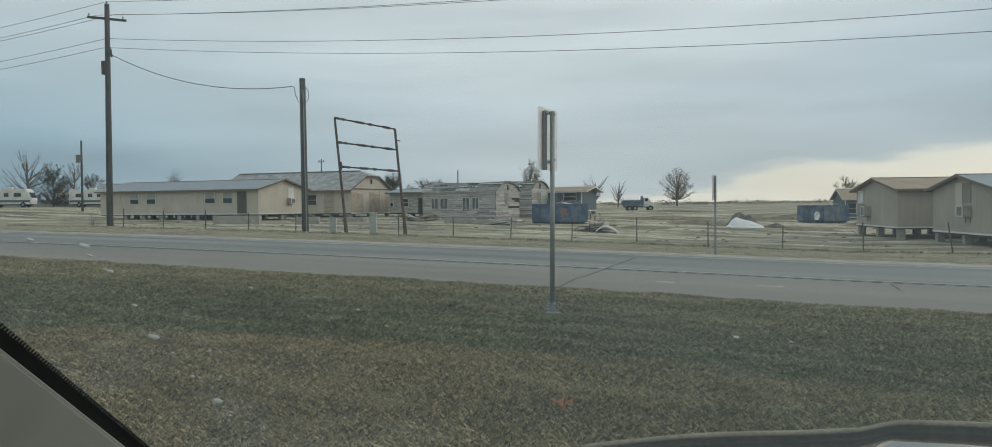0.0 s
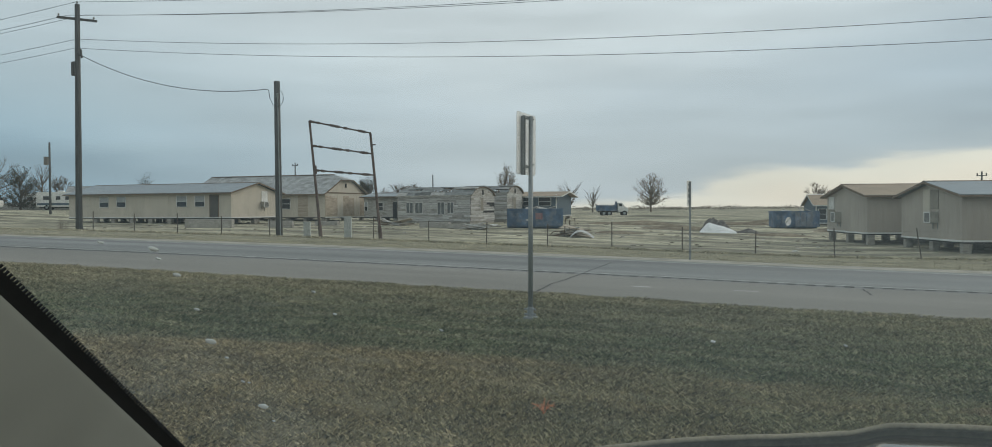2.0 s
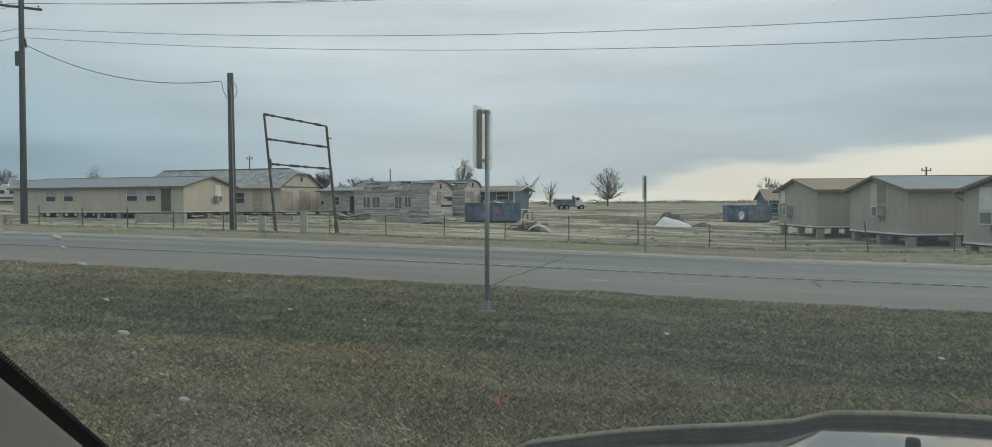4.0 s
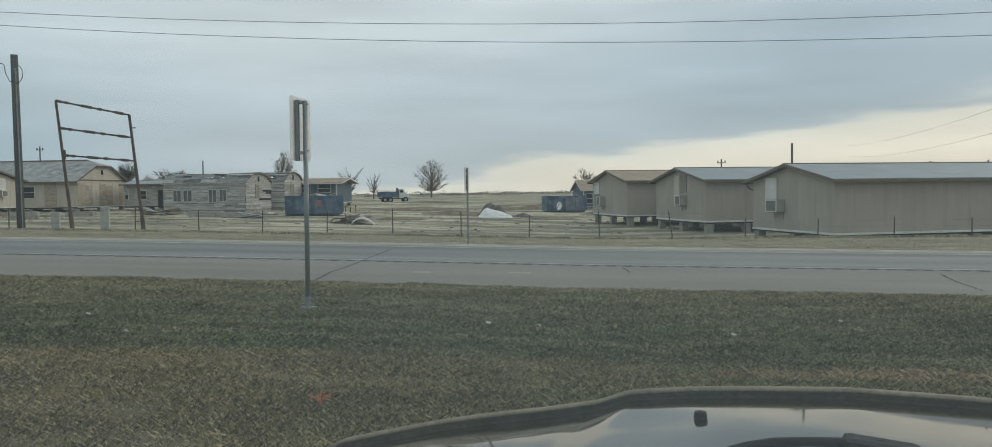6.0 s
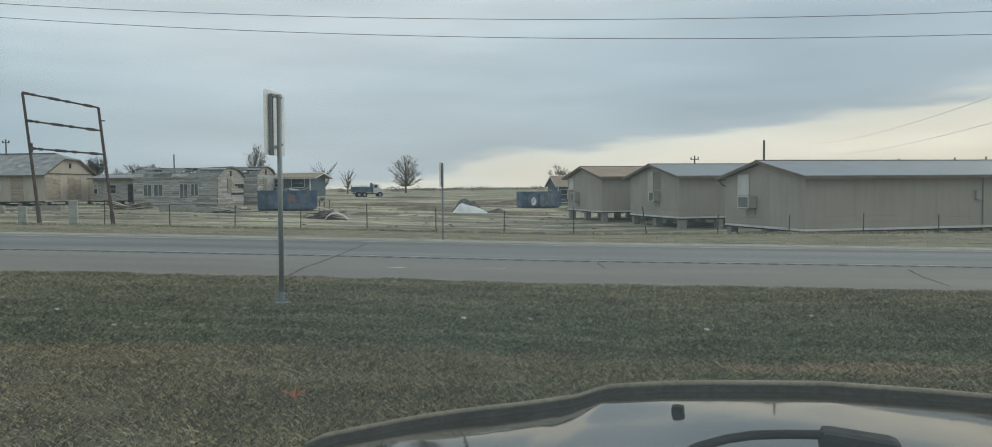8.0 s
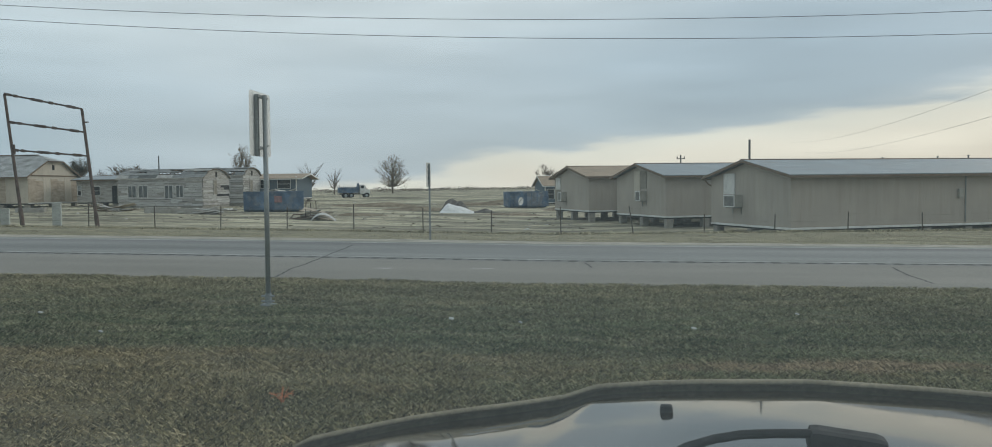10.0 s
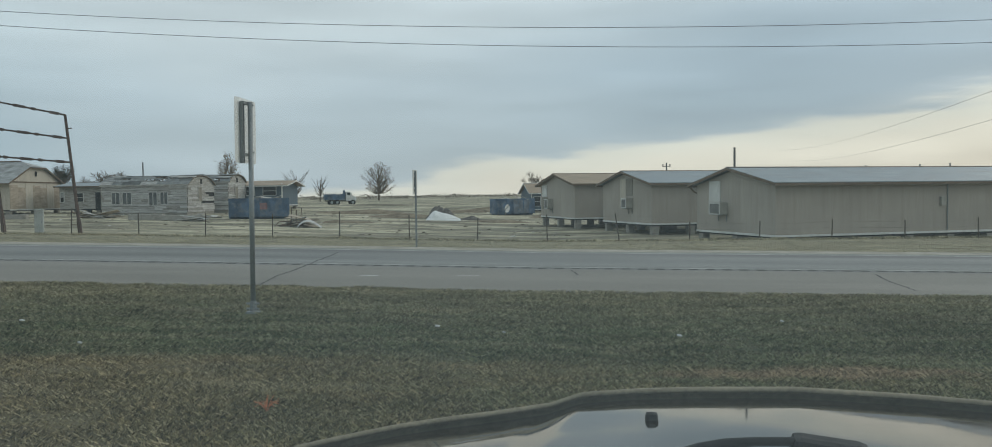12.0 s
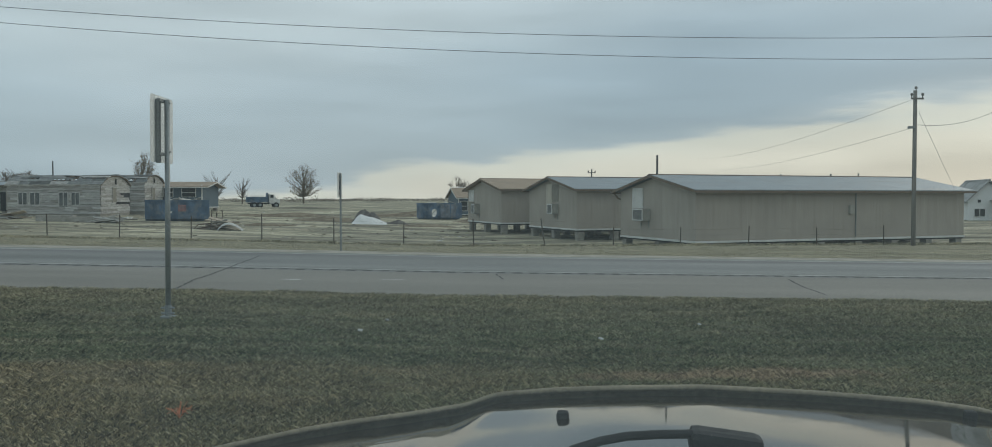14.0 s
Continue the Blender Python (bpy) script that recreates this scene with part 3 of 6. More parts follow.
def ac_unit(t, y0, y1, z0, z1, board, board_m=None, side_board=None):
    """A window air conditioner on a gable wall that faces -x, with a board (y0, y1, z0, z1) over the rest of the opening."""
    a, b, c, d = board
    bd = part("window_board", boxes(((0.04, b - a, d - c), (-0.02, (a + b) / 2, (c + d) / 2)), bevel=0.008), board_m or M_WHITE, t, "painted board over the window")
    part("batten", boxes(((0.02, b - a + 0.06, 0.05), (-0.045, (a + b) / 2, c + 0.03)), ((0.02, 0.05, d - c), (-0.045, a + 0.02, (c + d) / 2))), board_m or M_WHITE, bd)
    if side_board:
        e, f, g_, h = side_board
        part("window_board", boxes(((0.04, f - e, h - g_), (-0.02, (e + f) / 2, (g_ + h) / 2)), bevel=0.008), M_WEATHER, t, "weathered board beside it")
    y, z, w, h = (y0 + y1) / 2, (z0 + z1) / 2, y1 - y0, z1 - z0
    ac = part("air_conditioner", boxes(((0.45, w, h), (-0.24, y, z)), bevel=0.02), M_AC, t, "grey window air conditioner")
    part("front_frame", boxes(((0.03, w + 0.02, 0.06), (-0.475, y, z1 - 0.03)), ((0.03, w + 0.02, 0.05), (-0.475, y, z0 + 0.025)), ((0.03, 0.06, h), (-0.475, y0 + 0.03, z)), ((0.03, 0.06, h), (-0.475, y1 - 0.03, z)), bevel=0.006), M_WHITE, ac, "pale front frame")
    bm = bmesh.new()
    n = int((h - 0.12) / 0.045)
    for i in range(n):
        box(bm, (0.02, w - 0.12, 0.022), (-0.474, y, z0 + 0.075 + i * 0.045), (0, 25, 0))
    part("grille", bm, M_GRILLE, ac)
    for sgn in (-1, 1):
        part("bracket", boxes(((0.42, 0.03, 0.03), (-0.21, y + sgn * w * 0.38, z0 - 0.02)), ((0.03, 0.03, 0.35), (-0.02, y + sgn * w * 0.38, z0 - 0.18))), M_GALV, ac)


M_GRILLE = worn("grey_grille", (0.17, 0.175, 0.17), 0.2, 4, 30, 0.7)
M_WEATHER = worn("weathered_tan_board", (0.27, 0.25, 0.21), 0.2, 2, 30, 0.85, dirt=(0.18, 0.16, 0.13))
M_AC = worn("aged_beige_metal", (0.36, 0.35, 0.31), 0.2, 3, 30, 0.7, dirt=(0.2, 0.18, 0.15))

CABINS = (
    # corner x, y, sill height in the world, length, width, roof
    ("cabin", 10.97, 37.74, -0.46, 17.15, 7.2, M_ROOFTIN, "tan grooved-siding cabin with grey metal roof, low on the ground"),
    ("cabin", 6.88, 48.73, -0.27, 14.0, 7.4, M_ROOFTIN, "tan grooved-siding cabin with grey metal roof on concrete piers"),
    ("cabin", 2.76, 57.91, -0.15, 14.0, 7.6, M_ROOFTAN, "tan grooved-siding cabin with brown roof on concrete piers"),
)
CABIN_AC = (
    ((4.05, 5.09, 0.46, 1.08), (4.76, 5.86, 1.10, 2.17), None, None),
    ((2.60, 3.35, 0.66, 1.28), (3.58, 4.47, 0.80, 2.55), "tan", (2.62, 3.54, 1.42, 2.52)),
    ((4.70, 5.45, 0.50, 1.22), (6.10, 7.20, 1.40, 2.30), None, (6.0, 7.3, 0.45, 1.36)),
)
for (name, x, y, sill, L, W, roof, label), (unit, board, kind_m, side) in zip(CABINS, CABIN_AC):
    g = gz(x, y)
    c = gable_house(name, pose(x, y, g, 0, 0, 18), L, W, 2.45, 0.73, sill - g, M_TAN, roof, label, M_PIER)
    tagged(c, group="row of cabins")
    ac_unit(c, unit[0], unit[1], unit[2] - g, unit[3] - g, (board[0], board[1], board[2] - g, board[3] - g), M_TANPALE if kind_m else None, (side[0], side[1], side[2] - g, side[3] - g) if side else None)

# ---- long cabin beside the pole ----
g = gz(-50.95, 60.7)
long_cabin = gable_house("long_cabin", pose(-50.95, 60.7, g, 0, 0, 180) @ pose(0, -7.3, 0) , 20.6, 7.3, 2.35, 0.9, 0.86 - g, M_TANPALE, M_ROOFTIN, "long pale tan cabin with grey metal roof on low piers", M_PIER)

# ---- openings on the long cabin ----


def window_on(t, x, y, z0, z1, w, out=1, glass=None, wall=None):
    """A sash window on a wall across y; out is the side (+1, -1) that it faces."""
    h = z1 - z0
    fr = part("window_frame", boxes(((w, 0.06, 0.05), (x, y + out * 0.03, z0)), ((w, 0.06, 0.05), (x, y + out * 0.03, z1)), ((0.05, 0.06, h), (x - w / 2, y + out * 0.03, (z0 + z1) / 2)),
                                    ((0.05, 0.06, h), (x + w / 2, y + out * 0.03, (z0 + z1) / 2)), ((w, 0.05, 0.04), (x, y + out * 0.03, (z0 + z1) / 2))), M_WHITE, t, "white window frame")
    for a, b, m in ((z0, (z0 + z1) / 2, M_GLASS), ((z0 + z1) / 2, z1, glass or M_GLASS)):
        part("pane", boxes(((w - 0.05, 0.02, b - a - 0.05), (x, y + out * 0.012, (a + b) / 2))), m, fr)


M_BLIND = worn("pale_blind", (0.34, 0.36, 0.36), 0.15, 3, 20, 0.6)
W1 = 7.3
fl = 0.86 - gz(-50.95, 60.7)
for x, w in ((15.77, 1.2), (13.5, 1.2), (5.85, 1.25), (3.66, 1.15)):
    window_on(long_cabin, x, W1, fl + 1.02, fl + 2.05, w, 1, M_BLIND)
part("window_board", boxes(((1.2, 0.04, 1.05), (8.1, W1 + 0.02, fl + 1.65)), bevel=0.01), M_TANPALE, long_cabin, "tan board over a window")
part("window_board", boxes(((1.2, 0.04, 1.05), (18.3, W1 + 0.02, fl + 1.65)), bevel=0.01), M_TANPALE, long_cabin, "tan board over a window")
M_DOOR = worn("dark_door_paint", (0.10, 0.095, 0.085), 0.2, 2, 20, 0.7)
d = part("door", boxes(((0.95, 0.06, 2.0), (1.95, W1 + 0.03, fl + 1.05)), bevel=0.01), M_DOOR, long_cabin, "dark painted door")
part("door_knob", boxes(((0.07, 0.06, 0.07), (2.28, W1 + 0.08, fl + 1.0)), bevel=0.02), M_GALV, d)
part("door_frame", boxes(((0.07, 0.08, 2.08), (1.44, W1 + 0.02, fl + 1.06)), ((0.07, 0.08, 2.08), (2.46, W1 + 0.02, fl + 1.06)), ((1.1, 0.08, 0.07), (1.95, W1 + 0.02, fl + 2.1))), M_TRIM, d)
part("sill_trim", boxes(((20.6, 0.05, 0.1), (10.3, W1 + 0.01, fl))), M_WHITE, long_cabin)
ac_unit(long_cabin, 2.35, 3.05, fl + 0.95, fl + 1.5, (2.0, 2.9, fl + 1.5, fl + 2.55))

# ---- grey-roofed house behind ----
X2, Y2 = -50.9, 76.0
g2 = gz(X2, Y2)
f2 = 0.69 - g2
house = gable_house("boarded_house", pose(X2, Y2, g2, 0, 0, 180) @ pose(0, -8.4, 0), 19.0, 8.4, 2.75, 2.05, f2, M_TANPALE, M_SHINGLE, "tan house with hipped grey roof and boarded plywood gable", M_PIER, over=0.5, gable_over=0.3, clip=(1.5, 0.62))
window_on(house, 6.6, 8.4, f2 + 0.95, f2 + 2.1, 1.0, 1)
window_on(house, 5.2, 8.4, f2 + 0.95, f2 + 2.1, 1.2, 1)
part("plywood_sheet", boxes(((1.3, 0.04, 2.5), (2.9, 8.42, f2 + 1.3))), M_PLY, house, "weathered plywood sheet")
for i in range(7):
    part("plywood_sheet", boxes(((0.04, 1.18, 2.3 + 0.25 * math.sin(i * 2.1)), (-0.02, 0.62 + i * 1.19, f2 + 1.25 + 0.1 * math.sin(i * 2.1)))), M_PLY if i % 3 != 1 else M_TANPALE, house)
part("gable_trim", boxes(((0.06, 8.5, 0.12), (-0.04, 4.2, f2 + 2.74))), M_TRIM, house)
part("vent", boxes(((0.05, 0.3, 0.5), (-0.03, 4.2, f2 + 3.6))), M_DARK, house)

# ---- stripped houses with curved gables ----
M_PALEFRAME = worn("flaking_pale_paint", (0.5, 0.495, 0.47), 0.25, 3, 20, 0.9, dirt=(0.25, 0.23, 0.2))
M_GRIME = worn("grimy_glass", (0.13, 0.14, 0.14), 0.4, 2.5, 20, 0.5, bump=0)
def make_felt():
    k = Mat("torn_roof_felt", 0.95)
    r = k.ramp(k.island(), [(0.0, (0.12, 0.125, 0.12)), (0.3, (0.20, 0.21, 0.205)), (0.75, (0.28, 0.29, 0.285)), (1.0, (0.44, 0.43, 0.40))])
    n = k.ramp(k.noise(2.0, 6, 0.75), [(0.35, 0.65), (0.65, 1.15)])
    k.color(k.mix(1.0, r, n, "MULTIPLY"))
    k.bump(k.noise(14, 4, 0.6), 0.4, 0.03)
    return k.m


M_FELT = make_felt()


def make_board():
    k = Mat("peeling_boards", 0.95)
    r = k.ramp(k.island(), [(0.0, (0.33, 0.315, 0.285)), (0.35, (0.43, 0.42, 0.395)), (0.7, (0.50, 0.495, 0.47)), (1.0, (0.58, 0.575, 0.55))])
    n = k.ramp(k.noise(2.2, 6, 0.75, k.stretch(0.6, 0.6, 5)), [(0.35, 0.6), (0.65, 1.15)])
    k.color(k.mix(1.0, r, n, "MULTIPLY"))
    k.bump(k.noise(20, 4, 0.6), 0.4, 0.02)
    return k.m


M_BOARD = make_board()


def stripped_house(m, L, W, H, rise, floor, label, openings, seed):
    """A low house stripped to grey sheathing, with a flat-curved gable at x = 0 and a torn roof; it faces local +y."""
    rnd = random.Random(seed)
    t = thing("stripped_house", m, label, "building")
    # near-black inner walls: the dimness indoors is put into their colour
    part("inner_wall", boxes(((L, 0.1, H), (L / 2, W - 0.1, floor + H / 2)), ((L, 0.1, H), (L / 2, 0.1, floor + H / 2)), ((0.1, W - 0.3, H), (0.1, W / 2, floor + H / 2)), ((0.1, W - 0.3, H), (L - 0.1, W / 2, floor + H / 2))), M_DARK, t)
    # a tall narrow window and a slot vent in the curved gable
    gw = part("gable_window", boxes(((0.05, 0.75, 1.35), (-0.03, W * 0.56, floor + 1.75)), bevel=0.01), M_WEATHER, t, "boarded gable window")
    part("frame", boxes(((0.06, 0.07, 1.45), (-0.04, W * 0.56 - 0.4, floor + 1.75)), ((0.06, 0.07, 1.45), (-0.04, W * 0.56 + 0.4, floor + 1.75)), ((0.06, 0.87, 0.07), (-0.04, W * 0.56, floor + 2.46))), M_STRIP, gw)
    part("slot_vent", boxes(((0.05, 0.28, 0.5), (-0.03, W * 0.5, floor + H + rise - 0.5))), M_DARK, t)
    bm = bmesh.new()
    rows = 12
    bh = H / rows
    for i in range(rows):
        z = floor + (i + 0.5) * bh
        ends = sorted([0.0, L] + [e for a, b, c, d in openings if c < z < d for e in (a, b)])
        for xa, xb in zip(ends[::2], ends[1::2]):
            x = xa
            while x < xb - 0.01:
                w = min(rnd.uniform(0.7, 2.2), xb - x)
                if rnd.random() > 0.03:
                    box(bm, (w - 0.02, 0.035, bh * 0.95), (x + w / 2, W - 0.02 + rnd.uniform(-0.012, 0.012), z + rnd.uniform(-0.02, 0.02)))
                x += w
        y = 0.0
        while y < W:
            w = min(rnd.uniform(1.4, 3.4), W - y)
            if rnd.random() > 0.06:
                box(bm, (0.035, w - 0.02, bh * 0.95), (0.02 + rnd.uniform(-0.012, 0.012), y + w / 2, z))
            y += w
    tagged(part("siding_boards", bm, M_BOARD, t, "peeling grey sheathing boards"), kind="stuff")
    for a, b, c, d in openings:
        fr = part("window_frame", boxes((((b - a), 0.07, 0.08), ((a + b) / 2, W, c)), (((b - a), 0.07, 0.08), ((a + b) / 2, W, d)), ((0.08, 0.07, d - c), (a, W, (c + d) / 2)), ((0.08, 0.07, d - c), (b, W, (c + d) / 2)),
                                        ((0.06, 0.06, d - c), ((a + b) / 2, W, (c + d) / 2))), M_PALEFRAME, t)
        part("pane", boxes(((b - a - 0.1, 0.02, d - c - 0.1), ((a + b) / 2, W - 0.03, (c + d) / 2))), M_GRIME, fr)
    arc = [(W * u, floor + H + rise * (1 - abs(2 * u - 1) ** 2.6)) for u in [i / 14 for i in range(15)]]
    for x in (0.06, L - 0.06):
        part("gable_wall", extrude_poly(bmesh.new(), [(W, floor + H - 0.02), (0, floor + H - 0.02)] + arc, 0.1, "x", (x, 0, 0)), M_STRIP, t)
    part("gable_rim", tube(bmesh.new(), [(-0.1, a, b + 0.05) for a, b in arc], 0.07, 6), M_TRIM, t)
    # roof: sheets of torn felt over rafters
    bm, bm2 = bmesh.new(), bmesh.new()
    for (ya, za), (yb, zb) in zip(arc, arc[1:]):
        x = -0.2
        ang = math.degrees(math.atan2(zb - za, yb - ya))
        while x < L + 0.2:
            w = min(rnd.uniform(0.8, 2.0), L + 0.2 - x)
            if rnd.random() > 0.2:
                box(bm, (w, math.hypot(yb - ya, zb - za) + 0.03, 0.05), (x + w / 2, (ya + yb) / 2, (za + zb) / 2 + 0.06 + rnd.uniform(0, 0.07)), (ang + rnd.uniform(-4, 4), rnd.uniform(-1.5, 1.5), 0))
            x += w
    for i in range(int(L / 0.8)):
        tube(bm2, [(0.4 + i * 0.8, a, b) for a, b in arc], 0.05, 4)
    tagged(part("roof_sheets", bm, M_FELT, t, "torn grey roofing felt"), kind="stuff")
    tagged(part("rafters", bm2, M_TRIM, t), kind="stuff")
    part("ceiling_boards", boxes(((L - 0.3, W - 0.3, 0.06), (L / 2, W / 2, floor + H))), M_DARK, t)
    part("foundation", boxes(((L - 0.1, W - 0.1, floor + 0.2), (L / 2, W / 2, (floor - 0.2) / 2 - 0.02))), M_PIER, t)
    part("fascia", boxes(((L + 0.3, 0.05, 0.16), (L / 2, W + 0.12, floor + H + 0.02))), M_STRIP, t)
    return t


def at180(x, y, g, W, turn=0):
    return pose(x, y, g, 0, 0, 180 + turn) @ pose(0, -W, 0)


g3 = gz(-33.6, 76)
f3 = max(0.25, 0.14 - g3)
stripped_house(at180(-33.2, 75.6, g3, 6.6), 8.35, 6.6, 2.6, 0.9, f3, "derelict house stripped to grey boards with torn roof",
               [(6.55, 7.38, 1.12 - g3, 2.25 - g3), (5.42, 6.32, 1.05 - g3, 2.25 - g3), (2.91, 3.73, 1.0 - g3, 2.27 - g3), (1.87, 2.62, 1.08 - g3, 2.25 - g3)], 4)
g4 = gz(-31.6, 84)
stripped_house(at180(-32.6, 84.4, g4, 5.2), 6.0, 5.2, 2.9, 0.8, 0.35, "smaller derelict house with curved gable and bare boards", [(3.2, 4.2, 1.2, 2.3)], 9)
# low lean-to between the houses
g5 = gz(-46, 80)
leanto = gable_house("shed", at180(-44.3, 80.5, g5, 5), 4.35, 5.0, 2.3, 0.35, 0.45, M_STRIP, M_ROOFTIN, "low grey shed with a sheet-metal roof", M_PIER)
window_on(leanto, 2.19, 5.0, 1.39 - g5, 2.29 - g5, 0.7, 1)
window_on(leanto, 4.05, 5.0, 1.37 - g5, 2.38 - g5, 0.4, 1, M_BLIND)
part("door", boxes(((0.52, 0.05, 1.85), (0.3, 5.03, 1.42 - g5))), M_DARK, leanto)

# ---- small blue house behind the dumpster ----
M_BLUEWALL = worn("slate_blue_siding", (0.10, 0.135, 0.165), 0.15, 1.2, 20, 0.8, stretch=(1, 1, 6))
g6 = gz(-28.5, 90)
blue = gable_house("blue_house", at180(-28.6, 90.0, g6, 6.0), 6.2, 6.0, 2.25, 0.5, 0.75, M_BLUEWALL, M_ROOFTAN, "small slate-blue house with white-framed windows", M_PIER, over=0.5, gable_over=0.8, fascia=M_WHITE)
window_on(blue, 3.6, 6.0, 1.9, 2.9, 1.0, 1)
window_on(blue, 1.4, 6.0, 1.9, 2.9, 1.5, 1)
part("corner_trim", boxes(((0.12, 0.1, 2.5), (0.0, 6.0, 2.0))), M_WHITE, blue)
g7 = gz(2.5, 101)
blue2 = gable_house("blue_house", pose(-0.6, 101.0, g7, 0, 0, 12), 8.0, 6.5, 2.15, 1.1, 0.3, M_BLUEWALL, M_ROOFTAN, "slate-blue house with white trim behind the cabins", M_PIER, fascia=M_WHITE)
window_on(blue2, 0.75, 0.0, 0.75, 1.95, 0.9, -1)
part("corner_trim", boxes(((0.12, 0.1, 2.15), (0.05, -0.03, 1.38))), M_WHITE, blue2)

# ---- white house far along the road ----
M_WALLWHITE = worn("white_siding", (0.7, 0.71, 0.7), 0.06, 1, 20, 0.7, stretch=(1, 1, 6))
g8 = gz(58, 86)
white = gable_house("white_house", pose(58.8, 84.96, g8, 0, 0, 75), 7.0, 4.0, 1.45 - g8, 2.0, 0.05, M_WALLWHITE, M_SHINGLE, "white house with steep grey roof and dark windows", None, over=0.35, fascia=M_SHINGLE)
w8 = part("window", boxes(((0.05, 1.0, 0.8), (-0.03, 2.84, 0.05 - g8)), bevel=0.01), M_GLASS, white)
part("window_frame", boxes(((0.06, 1.1, 0.06), (-0.035, 2.84, 0.48 - g8)), ((0.06, 0.06, 0.8), (-0.035, 2.84, 0.05 - g8)), ((0.06, 1.1, 0.06), (-0.035, 2.84, -0.38 - g8))), M_WHITE, w8)
part("vent", boxes(((0.05, 0.3, 0.3), (-0.03, 2.9, 1.3 - g8))), M_DARK, white)
part("porch_roof", boxes(((1.4, 2.2, 0.1), (-0.7, 0.9, 0.9 - g8), (25, 0, 0))), M_SHINGLE, white)
for sy in (0.1, 1.8):
    part("porch_post", boxes(((0.1, 0.1, 0.9 - g8), (-1.3, sy, (0.9 - g8) / 2 - 0.1))), M_WHITE, white)

# ---- details of the near cabins ----
near_cabin = [o for o in bpy.data.objects if o.name == "cabin"][0]
nc = CABINS[0][3] - gz(10.97, 37.74)
for x, y in ((8.3, 4.1), (11.6, 3.9), (13.4, 3.7)):
    zr = nc + 2.45 + 0.8 - abs(y - 3.6) * 0.22
    v = part("vent_pipe", tube(bmesh.new(), [(x, y, zr), (x, y, zr + 0.24)], 0.04, 8), M_GALV, near_cabin)
    part("cap", tube(bmesh.new(), [(x, y, zr + 0.22), (x, y, zr + 0.26)], 0.06, 8), M_GALV, v)
part("conduit", tube(bmesh.new(), [(9.6, -0.04, nc + 0.1), (9.6, -0.04, nc + 2.4)], 0.035, 6), M_GALV, near_cabin)
part("meter_box", boxes(((0.3, 0.14, 0.45), (9.3, -0.07, nc + 1.5)), bevel=0.02), M_AC, near_cabin)
part("downspout_stub", tube(bmesh.new(), [(-0.25, 7.45, nc + 2.35), (-0.1, 7.35, nc + 2.1), (0.1, 7.25, nc + 2.0)], 0.05, 6), M_TRIM, near_cabin)

# ---- vehicles, dumpsters, clutter in the yard ----


def make_dumpster(m, L, W, H, label, seed, patch=False):
    rnd = random.Random(seed)
    t = thing("dumpster", m, label, "dumpster")
    bm = bmesh.new()
    for s in (-1, 1):
        box(bm, (L, 0.06, H), (0, s * W / 2, H / 2 + 0.18))
        box(bm, (0.06, W, H), (s * L / 2, 0, H / 2 + 0.18))
    box(bm, (L, W, 0.06), (0, 0, 0.2))
    part("body", bm, M_BLUE, t)
    part("top_rail", boxes(((L + 0.12, 0.12, 0.12), (0, -W / 2 - 0.02, H + 0.2)), ((L + 0.12, 0.12, 0.12), (0, W / 2 + 0.02, H + 0.2)), ((0.12, W, 0.12), (L / 2, 0, H + 0.2)), ((0.12, W, 0.12), (-L / 2, 0, H + 0.2)), bevel=0.015), M_BLUE, t)
    n = int(L / 0.6)
    for i in range(n + 1):
        part("rib", boxes(((0.08, 0.1, H), (-L / 2 + i * L / n, -W / 2 - 0.07, H / 2 + 0.18))), M_BLUE, t)
    for i in (-1, 1):
        part("skid", boxes(((L, 0.15, 0.2), (0, i * 0.5, 0.1))), M_BLUE, t)
    if patch:
        part("worn_panel", boxes(((0.62, 0.02, 0.55), (0.35, -W / 2 - 0.135, H * 0.72))), M_PINK, t, "faded reddish worn panel")
        part("placard", boxes(((0.35, 0.02, 0.12), (-0.6, -W / 2 - 0.135, H * 0.5))), M_WHITE, t)
    else:
        part("faded_panel", boxes(((1.9, 0.03, H * 0.94), (0.75, -W / 2 - 0.045, H / 2 + 0.18))), M_FADED, t, "grey sun-faded side panel")
    bm = bmesh.new()
    for i in range(14):
        box(bm, (rnd.uniform(0.5, 1.6), rnd.uniform(0.1, 0.5), 0.05), (rnd.uniform(-L / 2 + 0.6, L / 2 - 0.6), rnd.uniform(-0.6, 0.6), H + rnd.uniform(0.0, 0.3)), (rnd.uniform(-30, 30), rnd.uniform(-25, 25), rnd.uniform(0, 180)))
    tagged(part("rubble_load", bm, M_STRIP, t, "broken boards heaped inside"), kind="stuff")
    return t


M_FADED = worn("faded_steel", (0.17, 0.2, 0.24), 0.3, 1.5, 25, 0.7, dirt=(0.12, 0.11, 0.1), dirt_amt=0.5)
M_PINK = worn("faded_red_paint", (0.26, 0.15, 0.15), 0.3, 4, 30, 0.8, dirt=(0.22, 0.2, 0.21))
make_dumpster(pose(-24.0, 69.1, gz(-24.0, 69.1), 0, 0, 20), 4.9, 2.2, 1.5, "navy roll-off dumpster filled with demolition rubble", 3, True)
make_dumpster(pose(-2.75, 93.0, gz(-2.75, 93.0), 0, 0, 20), 4.6, 2.2, 1.6, "navy roll-off dumpster in the field", 5)

